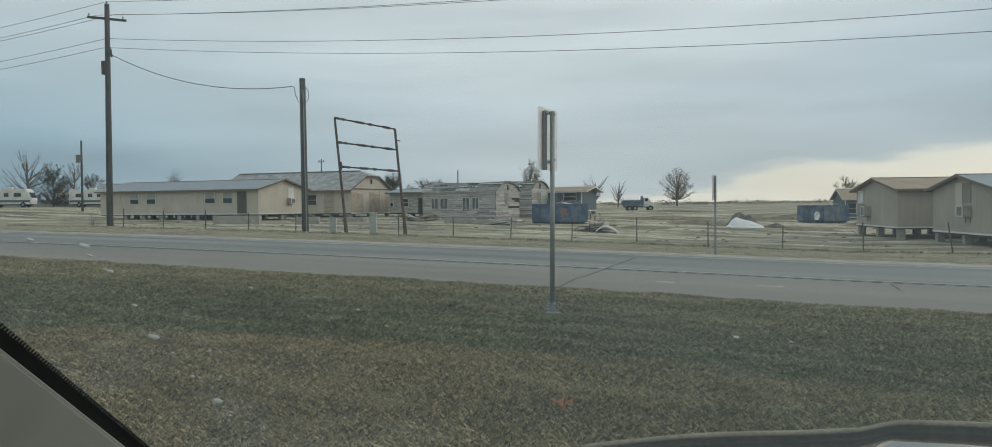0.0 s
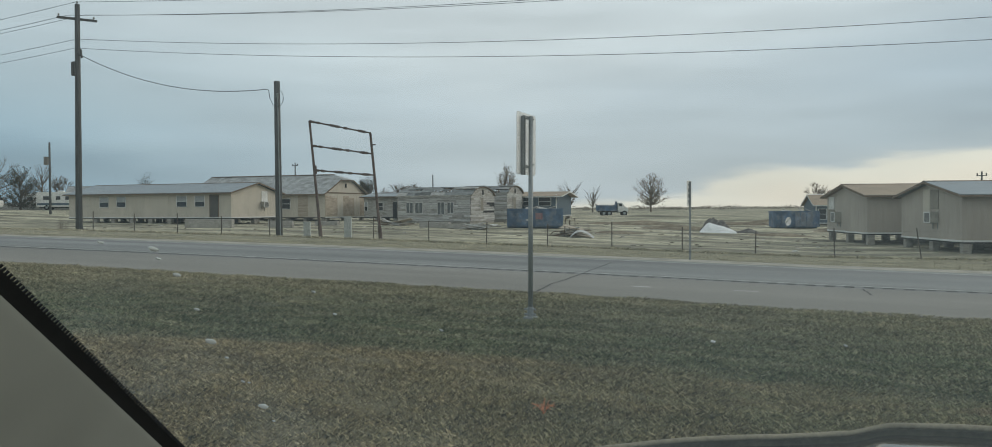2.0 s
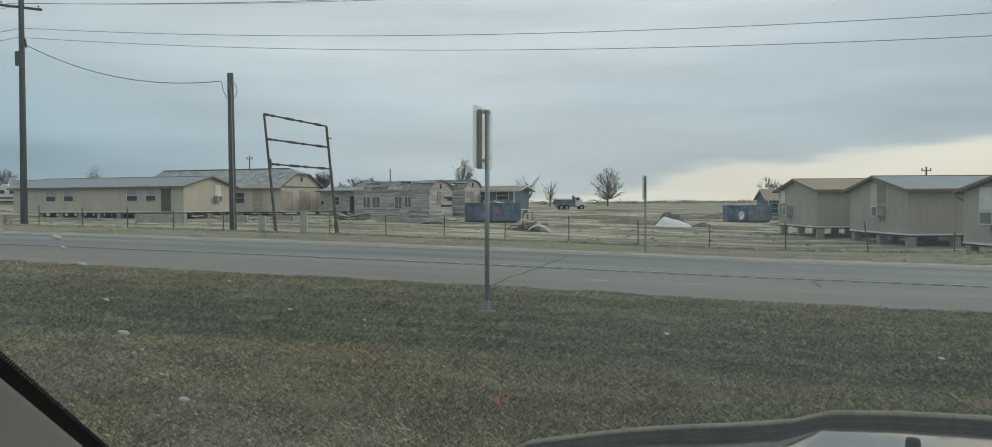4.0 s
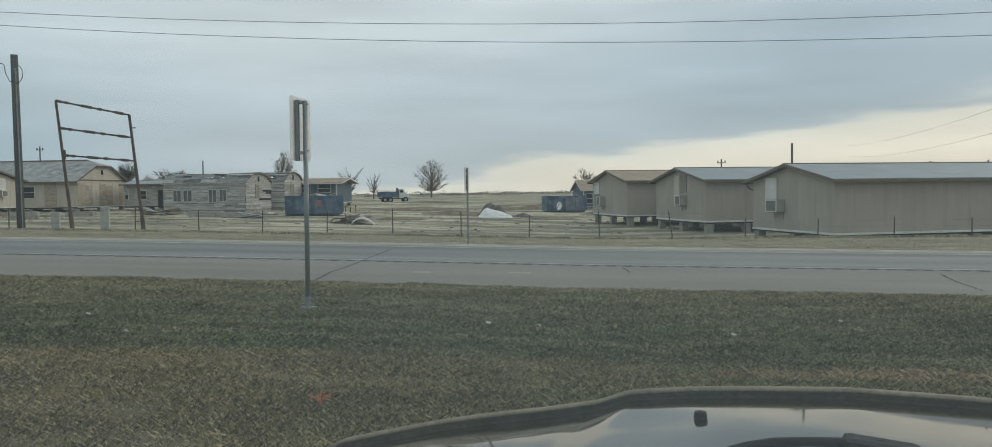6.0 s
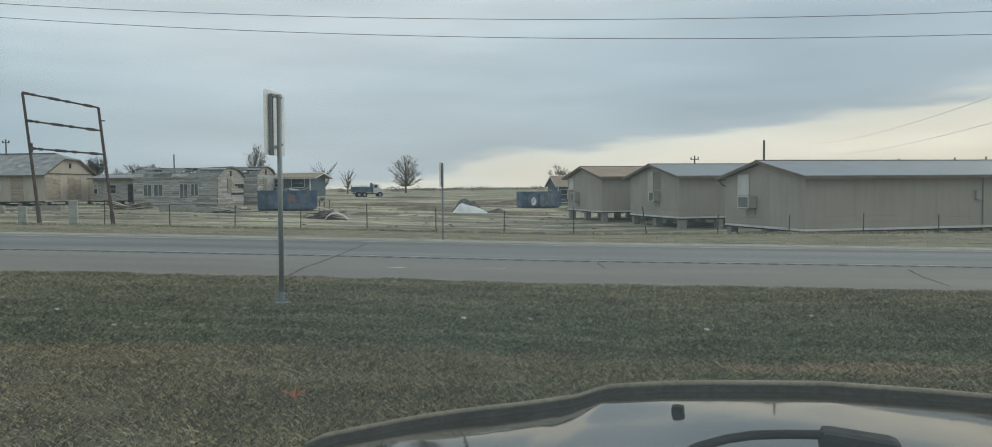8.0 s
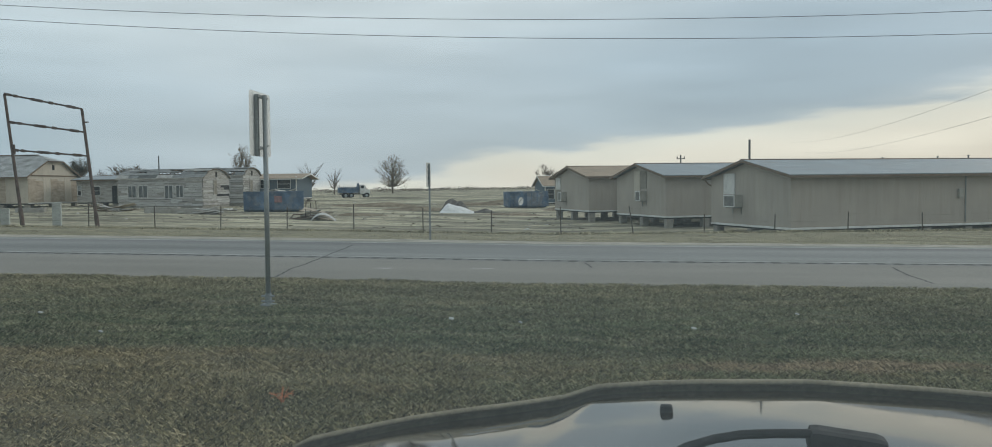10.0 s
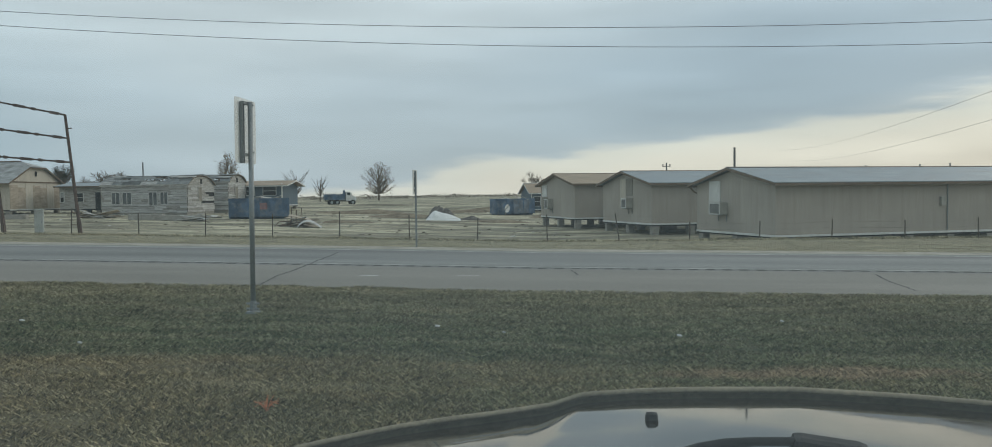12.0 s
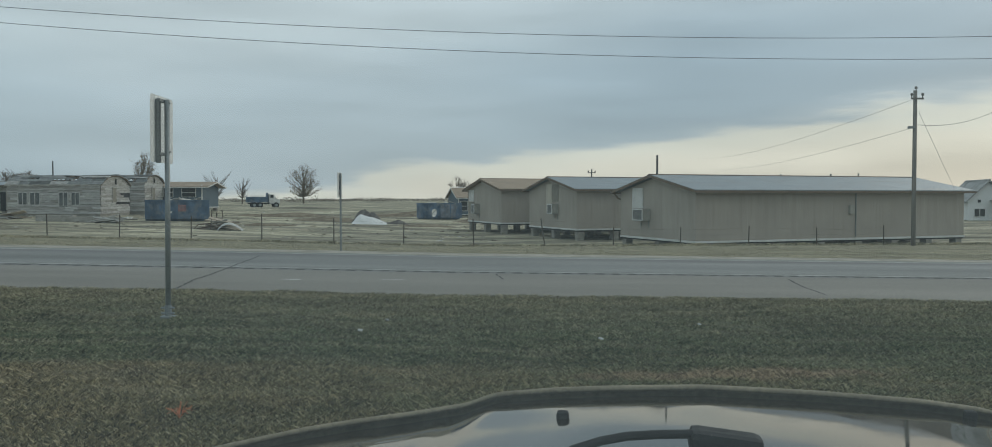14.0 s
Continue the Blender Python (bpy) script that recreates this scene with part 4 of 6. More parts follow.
# satellite dish leaning by the far dumpster
t = thing("satellite_dish", pose(-3.4, 89.6, gz(-3.4, 89.6)), "pale grey satellite dish on a short mast", "satellite dish")
part("mast", tube(bmesh.new(), [(0, 0, -0.1), (0, 0, 0.7)], 0.04, 8), M_GALV, t)
bm = bmesh.new()
rings = []
for i in range(5):
    r = 0.12 + 0.78 * i / 4
    rings.append([bm.verts.new((r * 0.7 * math.cos(a), -0.25 * (r ** 2), 1.0 + r * math.sin(a))) for a in (2 * math.pi * k / 20 for k in range(20))])
for r0, r1 in zip(rings, rings[1:]):
    for k in range(20):
        bm.faces.new((r0[k], r0[(k + 1) % 20], r1[(k + 1) % 20], r1[k]))
bm.faces.new(rings[0])
dish = part("dish", bm, M_WHITE, t, smooth=True)
dish.matrix_basis = pose(0, 0, 0.3, -15, 30, 35) @ Matrix.Scale(0.55, 4)
part("feed_arm", tube(bmesh.new(), [(0, 0, 0.7), (0.5, -0.7, 1.2)], 0.025, 6), M_GALV, t)


def make_truck():
    x, y = -32.6, 133.5
    t = thing("dump_truck", pose(x, y, gz(x, y), 0, 0, 22), "white-cab truck with a dark stake bed parked on the field", "truck")
    bm = bmesh.new()
    extrude_poly(bm, [(1.1, 0.7), (2.55, 0.7), (2.6, 1.35), (1.9, 1.5), (1.65, 2.2), (0.85, 2.2), (0.85, 0.7)], 1.9, "y")
    bmesh.ops.bevel(bm, geom=list(bm.edges), offset=0.05, segments=2, affect="EDGES")
    part("cab", bm, M_WHITE, t, "white cab")
    for s in (-1, 1):
        part("side_window", boxes(((0.5, 0.02, 0.45), (1.28, s * 0.96, 1.85))), M_GLASS, t)
    part("windscreen", boxes(((0.03, 1.6, 0.6), (1.81, 0, 1.83), (0, -20, 0))), M_GLASS, t)
    part("bed_floor", boxes(((3.3, 2.0, 0.15), (-0.95, 0, 0.95))), M_BLUE, t)
    for s in (-1, 1):
        part("bed_side", boxes(((3.3, 0.06, 0.8), (-0.95, s * 1.0, 1.4))), M_BLUE, t)
        for i in range(6):
            part("stake", boxes(((0.07, 0.08, 1.15), (-2.5 + i * 0.62, s * 1.05, 1.5))), M_BLUE, t)
    part("headboard", boxes(((0.08, 2.0, 1.5), (0.66, 0, 1.7))), M_BLUE, t)
    for px in (1.95, -1.5, -0.6):
        for s in (-1, 1):
            w = part("wheel", tube(bmesh.new(), [(px, s * 0.75, 0.45), (px, s * 1.02, 0.45)], 0.45, 18), M_RUBBER, t)
            part("rim", tube(bmesh.new(), [(px, s * 1.0, 0.45), (px, s * 1.04, 0.45)], 0.24, 14), M_GALV, w)
    part("chassis", boxes(((4.8, 0.8, 0.2), (0, 0, 0.7))), M_DARK, t)


make_truck()


def heap(name, m, L, W, H, material, label, category, seed, sharp=0.35):
    """A lumpy heap: a grid dome with folds."""
    bm = bmesh.new()
    n = 22
    grid = [[None] * (n + 1) for _ in range(n + 1)]
    for i in range(n + 1):
        for j in range(n + 1):
            u, v = 2 * i / n - 1, 2 * j / n - 1
            r = min(1.0, max(abs(u), abs(v)) * 0.6 + math.hypot(u, v) * 0.4)
            k = (1 - r ** 2.2) * (0.75 + 0.55 * noise.noise(Vector((u * 1.6 + seed, v * 1.6, seed)))) + sharp * 0.25 * (1 - r) * abs(noise.noise(Vector((u * 5, v * 5 + seed, 2))))
            grid[i][j] = bm.verts.new((u * L / 2 * (1 + 0.08 * noise.noise(Vector((v * 3, seed, 0)))), v * W / 2, max(-0.05, k * H - 0.03)))
    for i in range(n):
        for j in range(n):
            bm.faces.new((grid[i][j], grid[i + 1][j], grid[i + 1][j + 1], grid[i][j + 1]))
    ob = part(name, bm, material, None, smooth=True)
    ob.matrix_world = m
    return tagged(ob, label, category)


def tarp_pile(x, y, turn):
    """A crumpled tarp drawn over rubble: steep on one end, falling away in a long slope on the other."""
    bm = bmesh.new()
    nu, nv = 40, 20
    grid = []
    for i in range(nu + 1):
        u = i / nu
        crest = min(1.0, (u / 0.28) ** 0.8) * (1.0 if u < 0.28 else 1.0 - 0.84 * ((u - 0.28) / 0.72) ** 1.15)
        row = []
        for j in range(nv + 1):
            v = 2 * j / nv - 1
            across = 1 - abs(v) ** 1.5
            fold = 0.10 * noise.noise(Vector((u * 5, v * 2.2, 1.3))) + 0.07 * abs(noise.noise(Vector((u * 13 + v * 5, v * 3, 7.1))))
            z = max(0.0, crest * across * 0.92 + fold * across * min(1, crest * 2))
            ragged = 0.16 * noise.noise(Vector((u * 7, v * 3, 2.0)))
            row.append(bm.verts.new(((u - 0.5) * 3.15, v * (1.05 + ragged), z - 0.02)))
        grid.append(row)
    for i in range(nu):
        for j in range(nv):
            bm.faces.new((grid[i][j], grid[i + 1][j], grid[i + 1][j + 1], grid[i][j + 1]))
    ob = part("covered_pile", bm, M_TARP, None, smooth=True)
    ob.matrix_world = pose(x, y, gz(x, y) - 0.02, 0, 0, turn)
    return tagged(ob, "rubble pile under a crumpled white tarp", "tarp")


tarp_pile(-8.45, 73.0, 8)
heap("rubble_mound", pose(-8.8, 74.3, gz(-8.8, 74.3) - 0.02, 0, 0, 8), 2.9, 2.0, 1.32, M_RUBBLE, "dark earth and rubble mound behind the tarp", "rubble", 8.1, 1.6)
heap("rubble_mound", pose(-6.0, 74.2, gz(-6.0, 74.2) - 0.02, 0, 0, 8), 2.2, 1.4, 0.4, M_RUBBLE, "low dark rubble mound past the tarp", "rubble", 4.4, 1.6)


def board_pile(x, y, L, W, H, n, seed, label, mats):
    rnd = random.Random(seed)
    t = thing("lumber_pile", pose(x, y, gz(x, y)), label, "lumber pile")
    for i in range(n):
        z = 0.06 + H * (i / n) * rnd.uniform(0.6, 1)
        part("board", boxes(((rnd.uniform(0.6, 1) * L, rnd.uniform(0.12, 0.5), 0.05), (rnd.uniform(-0.3, 0.3) * L * 0.5, rnd.uniform(-0.5, 0.5) * W, z), (rnd.uniform(-25, 25), rnd.uniform(-14, 14), rnd.uniform(-40, 40)))), rnd.choice(mats), t)
    return t


board_pile(-16.6, 56.0, 2.4, 1.4, 0.65, 16, 2, "heap of broken grey boards on the ground", [M_STRIP, M_PLY, M_TRIM])
M_SHEET = worn("dull_white_sheet", (0.48, 0.48, 0.46), 0.15, 3, 25, 0.6, dirt=(0.3, 0.28, 0.25))


def bent_sheet(x, y, turn):
    """A pale sheet of metal bowed up off the ground, open and dark below."""
    bm = bmesh.new()
    n, rows = 22, []
    for i in range(n + 1):
        u = i / n
        z = 0.52 * math.sin(math.pi * min(1, u * 1.05)) ** 0.8 * (1 - 0.35 * u) + 0.02
        px = (u - 0.5) * 1.65
        rows.append([bm.verts.new((px, w, z + dz)) for w, dz in ((-0.62, -0.06), (-0.2, 0.03), (0.25, 0.05), (0.7, 0.0), (0.7, -0.03), (0.25, 0.02), (-0.2, 0.0), (-0.62, -0.09))])
    for r0, r1 in zip(rows, rows[1:]):
        for k in range(8):
            bm.faces.new((r0[k], r0[(k + 1) % 8], r1[(k + 1) % 8], r1[k]))
    bm.faces.new(rows[0])
    bm.faces.new(rows[-1][::-1])
    bmesh.ops.recalc_face_normals(bm, faces=bm.faces)
    ob = part("bent_sheet", bm, M_SHEET, None, smooth=False)
    ob.matrix_world = pose(x, y, gz(x, y) + 0.02, 0, 0, turn)
    return tagged(ob, "pale bent metal sheet arched over the rubble", "metal sheet")


bent_sheet(-15.6, 55.0, 14)


def scrap_frame(x, y, turn):
    t = thing("scrap_frame", pose(x, y, gz(x, y), 0, 0, turn), "rusty bent frame of thin pipes lying among boards", "scrap metal")
    for pts in (((-1.3, 0, 0), (-1.0, 0.1, 0.35), (-0.2, 0.1, 0.4)), ((-0.2, 0.1, 0), (-0.1, 0.1, 1.35), (0.55, 0.15, 1.3), (0.6, 0.15, 0.1)), ((0.1, 0.6, 0), (0.15, 0.6, 1.15)), ((-1.2, 0.5, 0.05), (0.7, 0.4, 0.3)), ((-0.1, 0.1, 0.75), (0.58, 0.15, 0.7))):
        part("pipe", tube(bmesh.new(), [Vector(p) for p in pts], 0.04, 6), M_RUST, t)


scrap_frame(-16.9, 55.6, 10)
board_pile(-26.5, 62.0, 3.0, 1.4, 0.35, 12, 7, "scattered pale boards and rubble in the yard", [M_STRIP, M_WHITE, M_PIER])
board_pile(-36.5, 66.0, 4.0, 1.6, 0.4, 14, 8, "scattered boards before the stripped house", [M_STRIP, M_TRIM, M_PLY])
for i, (x, y, w, h) in enumerate(((-31.0, 63.0, 2.8, 0.5), (-28.0, 62.5, 3.6, 0.45), (-42.0, 63, 2.2, 0.4), (-46.0, 52.2, 3.9, 0.72), (-41.5, 55.5, 2.0, 0.6))):
    ob = part("concrete_slab", boxes(((w, 0.6, h), (0, 0, h / 2 - 0.03)), bevel=0.03), M_CONCRETE)
    ob.matrix_world = pose(x, y, gz(x, y), 0, 0, 6 * i)
    tagged(ob, "weathered grey concrete slab standing in the yard", "slab", "concrete slabs")

heap("dead_weed_mat", pose(-9.4, 27.9, gz(-9.4, 27.9) - 0.01), 0.8, 0.45, 0.08, M_BRUSH, "flat dark mat of dead weeds beside the road", "weeds", 5.5)

k = Mat("turned_soil", 0.95)
k.color(k.mix(1.0, k.ramp(k.noise(1.2, 6, 0.7), [(0.35, (0.13, 0.1, 0.07)), (0.65, (0.3, 0.25, 0.175))]), k.ramp(k.noise(14, 4, 0.7), [(0.3, 0.6), (0.7, 1.3)]), "MULTIPLY"))
k.bump(k.noise(6, 5, 0.7), 0.8, 0.08)
for i, (x, y, L, W, H) in enumerate(((-13.0, 78, 9, 3, 0.4), (-3.5, 70, 6, 2.2, 0.3), (-19.5, 88, 12, 3, 0.5), (-15.5, 64, 5, 2, 0.25), (-6.5, 100, 14, 4, 0.7), (1.0, 84, 5, 2.5, 0.45))):
    heap("soil_mound", pose(x, y, gz(x, y) - 0.03, 0, 0, 7 * i), L, W, H, k.m, "low mound of scraped soil and dead grass", "soil", 2.0 + i, 1.2)["group"] = "soil mounds"

# scattered litter and clods in the cleared field
bm = bmesh.new()
rnd = random.Random(12)
for i in range(900):
    x, y = rnd.uniform(-60, 12), rnd.uniform(46, 118)
    if x > 2 and y < 72:
        continue
    s = rnd.uniform(0.05, 0.2) ** 1.1
    box(bm, (s * rnd.uniform(1, 2.4), s, s * 0.5), (x, y, gz(x, y) + s * 0.1), (rnd.uniform(-10, 10), rnd.uniform(-10, 10), rnd.uniform(0, 180)))
k = Mat("field_litter", 0.9)
k.color(k.ramp(k.island(), [(0.0, (0.09, 0.075, 0.055)), (0.6, (0.24, 0.21, 0.16)), (0.9, (0.36, 0.34, 0.3)), (1.0, (0.6, 0.6, 0.58))]))
tagged(part("field_litter", bm, k.m), "scattered rubble, clods and boards over the cleared field", "rubble", kind="stuff")


# ---- utility pedestals by the fence ----


def pedestal(x, y, w, d, h, label):
    t = thing("utility_pedestal", pose(x, y, gz(x, y), 0, 0, 25), label, "utility box")
    part("cabinet", boxes(((w, d, h), (0, 0, h / 2 - 0.03)), bevel=0.03), M_PED, t)
    part("lid", boxes(((w + 0.04, d + 0.04, 0.08), (0, 0, h)), bevel=0.02), M_PED, t)
    part("door_panel", boxes(((w * 0.8, 0.015, h * 0.6), (0, -d / 2 - 0.006, h * 0.6))), M_PED, t)
    part("latch", boxes(((0.03, 0.03, 0.1), (w * 0.3, -d / 2 - 0.02, h * 0.55))), M_GALV, t)


M_PED = worn("pale_green_grey_paint", (0.40, 0.42, 0.39), 0.12, 3, 30, 0.6, dirt=(0.25, 0.23, 0.2))
pedestal(-22.5, 35.6, 0.36, 0.3, 1.2, "pale grey utility pedestal in the grass")
pedestal(-26.8, 38.2, 0.38, 0.3, 0.95, "short pale utility pedestal near the pole")
ob = part("meter_vault", boxes(((0.5, 0.4, 0.16), (0, 0, 0.06)), bevel=0.02), M_TPOST)
ob.matrix_world = pose(-25.4, 36.6, gz(-25.4, 36.6), 0, 0, 10)
tagged(ob, "low dark meter vault set in the grass", "utility box")


# ---- empty sign frame ----


def make_frame():
    bl, tl, br, tr = Vector((-24.26, 35.75, 0.2)), Vector((-24.82, 35.66, 6.19)), Vector((-19.89, 34.39, 0.05)), Vector((-20.38, 34.31, 5.29))
    t = thing("sign_frame", pose(-22.1, 35.1, gz(-22.1, 35.1)), "rusty leaning steel frame of an empty billboard sign", "sign frame")
    o = Vector((-22.1, 35.1, gz(-22.1, 35.1)))
    for a, b in ((bl, tl), (br, tr)):
        lo = a - (b - a) * 0.06
        part("post", tube(bmesh.new(), [lo - o, b - o], [0.075, 0.06], 8), M_RUST, t)
        part("footing_pipe", tube(bmesh.new(), [lo - o, a + (b - a) * 0.12 - o], 0.095, 8), M_RUST, t)
    for fl_, fr_ in ((1.0, 1.0), (0.787, 0.807), (0.573, 0.608)):
        a, b = bl.lerp(tl, fl_) - o, br.lerp(tr, fr_) - o
        bm = bmesh.new()
        d = b - a
        for i in range(12):
            p, q = a + d * (i / 12), a + d * ((i + 1) / 12)
            mid = (p + q) / 2
            rz = math.degrees(math.atan2(d.y, d.x))
            ry = -math.degrees(math.atan2(d.z, math.hypot(d.x, d.y)))
            box(bm, ((q - p).length + 0.01, 0.05, 0.075 + 0.05 * ((i * 7) % 5 == 0)), mid, (0, ry, rz))
        part("crossbar", bm, M_RUST, t)
        for i in range(4):
            p = a.lerp(b, 0.15 + 0.23 * i)
            part("clamp", boxes(((0.16, 0.09, 0.13), p, (0, 10, 0))), M_RUST, t)
    p = br.lerp(tr, 0.89) - o
    part("peg", tube(bmesh.new(), [p, p + Vector((0.22, 0, 0.0))], 0.03, 6), M_RUST, t)
    p = bl.lerp(tl, 0.573) - o
    part("stub", tube(bmesh.new(), [p + Vector((0.12, 0, -0.2)), p + Vector((0.1, 0, 0.25))], 0.04, 6), M_RUST, t)


make_frame()


# ---- fence of steel posts ----


def make_fence():
    t = thing("wire_fence", pose(-17.02, 34, gz(-17.02, 34)), "sagging wire fence on thin rusty steel posts", "fence")
    base = Vector((-17.02, 34, gz(-17.02, 34)))
    rnd = random.Random(21)
    tops = []
    for i in range(-7, 13):
        x = -17.1 + i * (2.93 if i > 0 else 3.02) + rnd.uniform(-0.05, 0.05)
        h = rnd.uniform(0.98, 1.2) if i < 8 else rnd.uniform(0.72, 0.85)
        tilt = rnd.uniform(-0.035, 0.035) - (0.16 if i == 7 else 0)
        p = Vector((x, 34, gz(x, 34))) - base
        bm = bmesh.new()
        box(bm, (0.045, 0.008, h + 0.3), (0, 0, h / 2 - 0.15))
        box(bm, (0.008, 0.04, h + 0.3), (0, 0.02, h / 2 - 0.15))
        for j in range(6):
            box(bm, (0.02, 0.02, 0.02), (0, -0.012, 0.3 + j * h * 0.1))
        ob = part("post", bm, M_TPOST, t)
        ob.matrix_basis = Matrix.Translation(p) @ pose(0, 0, 0, 0, math.degrees(tilt), 0)
        tops.append((p, h, tilt))
    for k in (0.3, 0.6, 0.9):
        bm = bmesh.new()
        pts = []
        for p, h, tl in tops:
            q = p + Vector((math.sin(tl) * h * k, -0.02, h * k))
            pts.append(q)
            nxt = q + Vector((1.45, 0, -0.03))
            pts.append(nxt)
        tube(bm, pts[:-1], 0.002, 4)
        part("wire", bm, M_TPOST, t)


make_fence()

# ---- poles and wires ----


def pole(name, x, y, top, r0, r1, material, label, lean=0.0):
    g = gz(x, y)
    t = thing(name, pose(x, y, g), label, "utility pole")
    part("shaft", tube(bmesh.new(), [(0, 0, -0.3), (lean * 0.5, 0, (top - g) / 2), (lean, 0, top - g)], [r0, (r0 + r1) / 2, r1], 12), material, t, smooth=True)
    return t, g


def insulator(t, x, y, z):
    part("insulator", tube(bmesh.new(), [(x, y, z), (x, y, z + 0.07), (x, y, z + 0.1), (x, y, z + 0.18)], [0.022, 0.022, 0.06, 0.045], 8), M_POLE2, t)


LP, MP, RP = (-44.2, 38.2), (-27.2, 36.2), (18.38, 32.3)
t, g = pole("utility_pole", *LP, 14.75, 0.21, 0.15, M_POLE, "tall dark utility pole with a crossarm", 0.12)
H = 14.75 - g
part("crossarm", boxes(((0.13, 2.3, 0.14), (0.1, 0, H - 0.95), (0, 0, -35))), M_POLE, t)
for s in (-1.05, 0.95):
    insulator(t, 0.1 + 0.57 * s, 0.82 * s, H - 0.9)
insulator(t, 0.1, 0, H)
part("transformer_bracket", boxes(((0.34, 0.2, 0.9), (-0.12, -0.1, H - 4.1)), bevel=0.05), M_POLE, t)
part("cutout", boxes(((0.09, 0.09, 0.55), (0.52, -0.1, H - 3.2), (10, 0, 0)), ((0.5, 0.05, 0.05), (0.28, -0.05, H - 3.3))), M_POLE, t)
part("ground_wire", tube(bmesh.new(), [(0.22, -0.16, 0), (0.2, -0.14, H - 3)], 0.012, 5), M_WIRE, t)

t, g = pole("service_pole", *MP, 8.5, 0.185, 0.16, M_POLE, "plain brown wooden service pole with a looped cable", -0.06)
H = 8.5 - g
part("conduit", tube(bmesh.new(), [(0.17, -0.12, 0.0), (0.1, -0.16, H - 0.9)], 0.03, 6), M_GALV, t)
part("weatherhead", tube(bmesh.new(), [(0.1, -0.16, H - 0.95), (0.1, -0.2, H - 0.7), (0.18, -0.25, H - 0.78)], 0.05, 8), M_GALV, t)
loop = [(0.12 + 0.38 * math.sin(a) * (1 if a < 3.3 else 0.5), -0.2, H - 0.95 + 0.45 * math.cos(a)) for a in [0.2 + i * 0.33 for i in range(14)]]
part("cable_loop", tube(bmesh.new(), loop, 0.018, 5), M_WIRE, t)
part("cable_loop", tube(bmesh.new(), [(-0.9, 0.2, H - 0.35), (-0.6, 0, H - 0.45), (-0.45, -0.1, H - 0.9), (-0.2, -0.15, H - 1.3), (0, -0.18, H - 1.25)], 0.018, 5), M_WIRE, t)

t, g = pole("utility_pole", *RP, 5.98, 0.095, 0.075, M_POLE2, "weathered grey utility pole with a short crossarm")
H = 5.98 - g
part("crossarm", boxes(((0.5, 0.07, 0.07), (0.03, -0.1, H - 0.34))), M_POLE2, t)
for s in (-0.2, 0.25):
    insulator(t, s, -0.1, H - 0.3)
insulator(t, 0.03, 0, H - 0.02)
part("spool_bracket", boxes(((0.26, 0.1, 0.1), (-0.18, -0.06, H - 1.5))), M_GALV, t)

t, g = pole("utility_pole", -95.7, 78.3, 10.7, 0.16, 0.12, M_POLE, "thin distant utility pole with a small transformer")
part("transformer", tube(bmesh.new(), [(-0.65, 0, 6.6), (-0.65, 0, 7.7)], 0.3, 12), M_POLE2, t)
part("arm", boxes(((0.8, 0.08, 0.08), (-0.4, 0, 7.6))), M_POLE, t)
part("bracket", boxes(((0.5, 0.06, 0.06), (0.3, 0, 6.2))), M_POLE, t)
for x, y, top in ((-65.9, 91.4, 7.9), (-48.9, 98.8, 6.2), (14.3, 89.6, 4.9), (14.5, 60.0, 4.85), (43.0, 60.0, 3.9)):
    t, g = pole("distant_pole", x, y, top, 0.09, 0.075, M_POLE, "plain dark distant pole rising behind the roofs")
    if top in (7.9, 4.9):
        part("crossarm", boxes(((0.9, 0.08, 0.08), (0, 0, top - g - 0.4))), M_POLE, t)
        part("insulator", boxes(((0.1, 0.1, 0.25), (-0.38, 0, top - g - 0.28))), M_POLE, t)
        part("insulator", boxes(((0.1, 0.1, 0.25), (0.38, 0, top - g - 0.28))), M_POLE, t)

# the two-wire lower pair and the upper lines run along the road to the next tall pole
END = (72.0, 38.0)
for zl, zr, drop, off in ((12.55, 12.7, 3.4, 0.05), (11.95, 11.2, 3.35, -0.1), (14.2, 14.4, 2.9, 0.6), (13.9, 14.2, 2.85, -0.7), (14.9, 15.0, 2.8, 0.0)):
    back = sag((LP[0], LP[1] + off, zl), (-128, LP[1] + off + 3, zl + 3.2), 2.2)
    cable("overhead_wire", [sag((LP[0], LP[1] + off, zl), (END[0], END[1] + off, zr), drop, 48), back], 0.0135, "bare overhead power line strung between tall poles", "overhead wire")
cable("service_drop", [sag((LP[0] + 0.2, LP[1] - 0.1, 11.6), (MP[0] - 0.9, MP[1] + 0.2, 8.15), 0.9, 30)], 0.022, "sagging black service cable between two poles", "overhead wire")
t, g = pole("utility_pole", END[0], END[1], 15.2, 0.2, 0.14, M_POLE, "tall dark utility pole farther along the road")
cable("far_line", [sag((18.26, 32.4, 5.6), (34.5, 119, 7.6), 0.8), sag((18.25, 32.4, 4.45), (36.4, 119, 6.1), 0.7)], 0.0065, "thin utility lines running away behind the cabins", "overhead wire")
cable("side_line", [sag((18.5, 32.35, 4.6), (24.4, 31.5, 7.4), 0.9)], 0.008, "thin drooping service line", "overhead wire")
cable("guy_wire", [[(18.6, 32.4, 5.1), (27.4, 44.0, 2.0), (29.2, 46.5, 1.0)]], 0.007, "straight steel guy wire from the grey pole", "guy wire")


# ---- trees ----


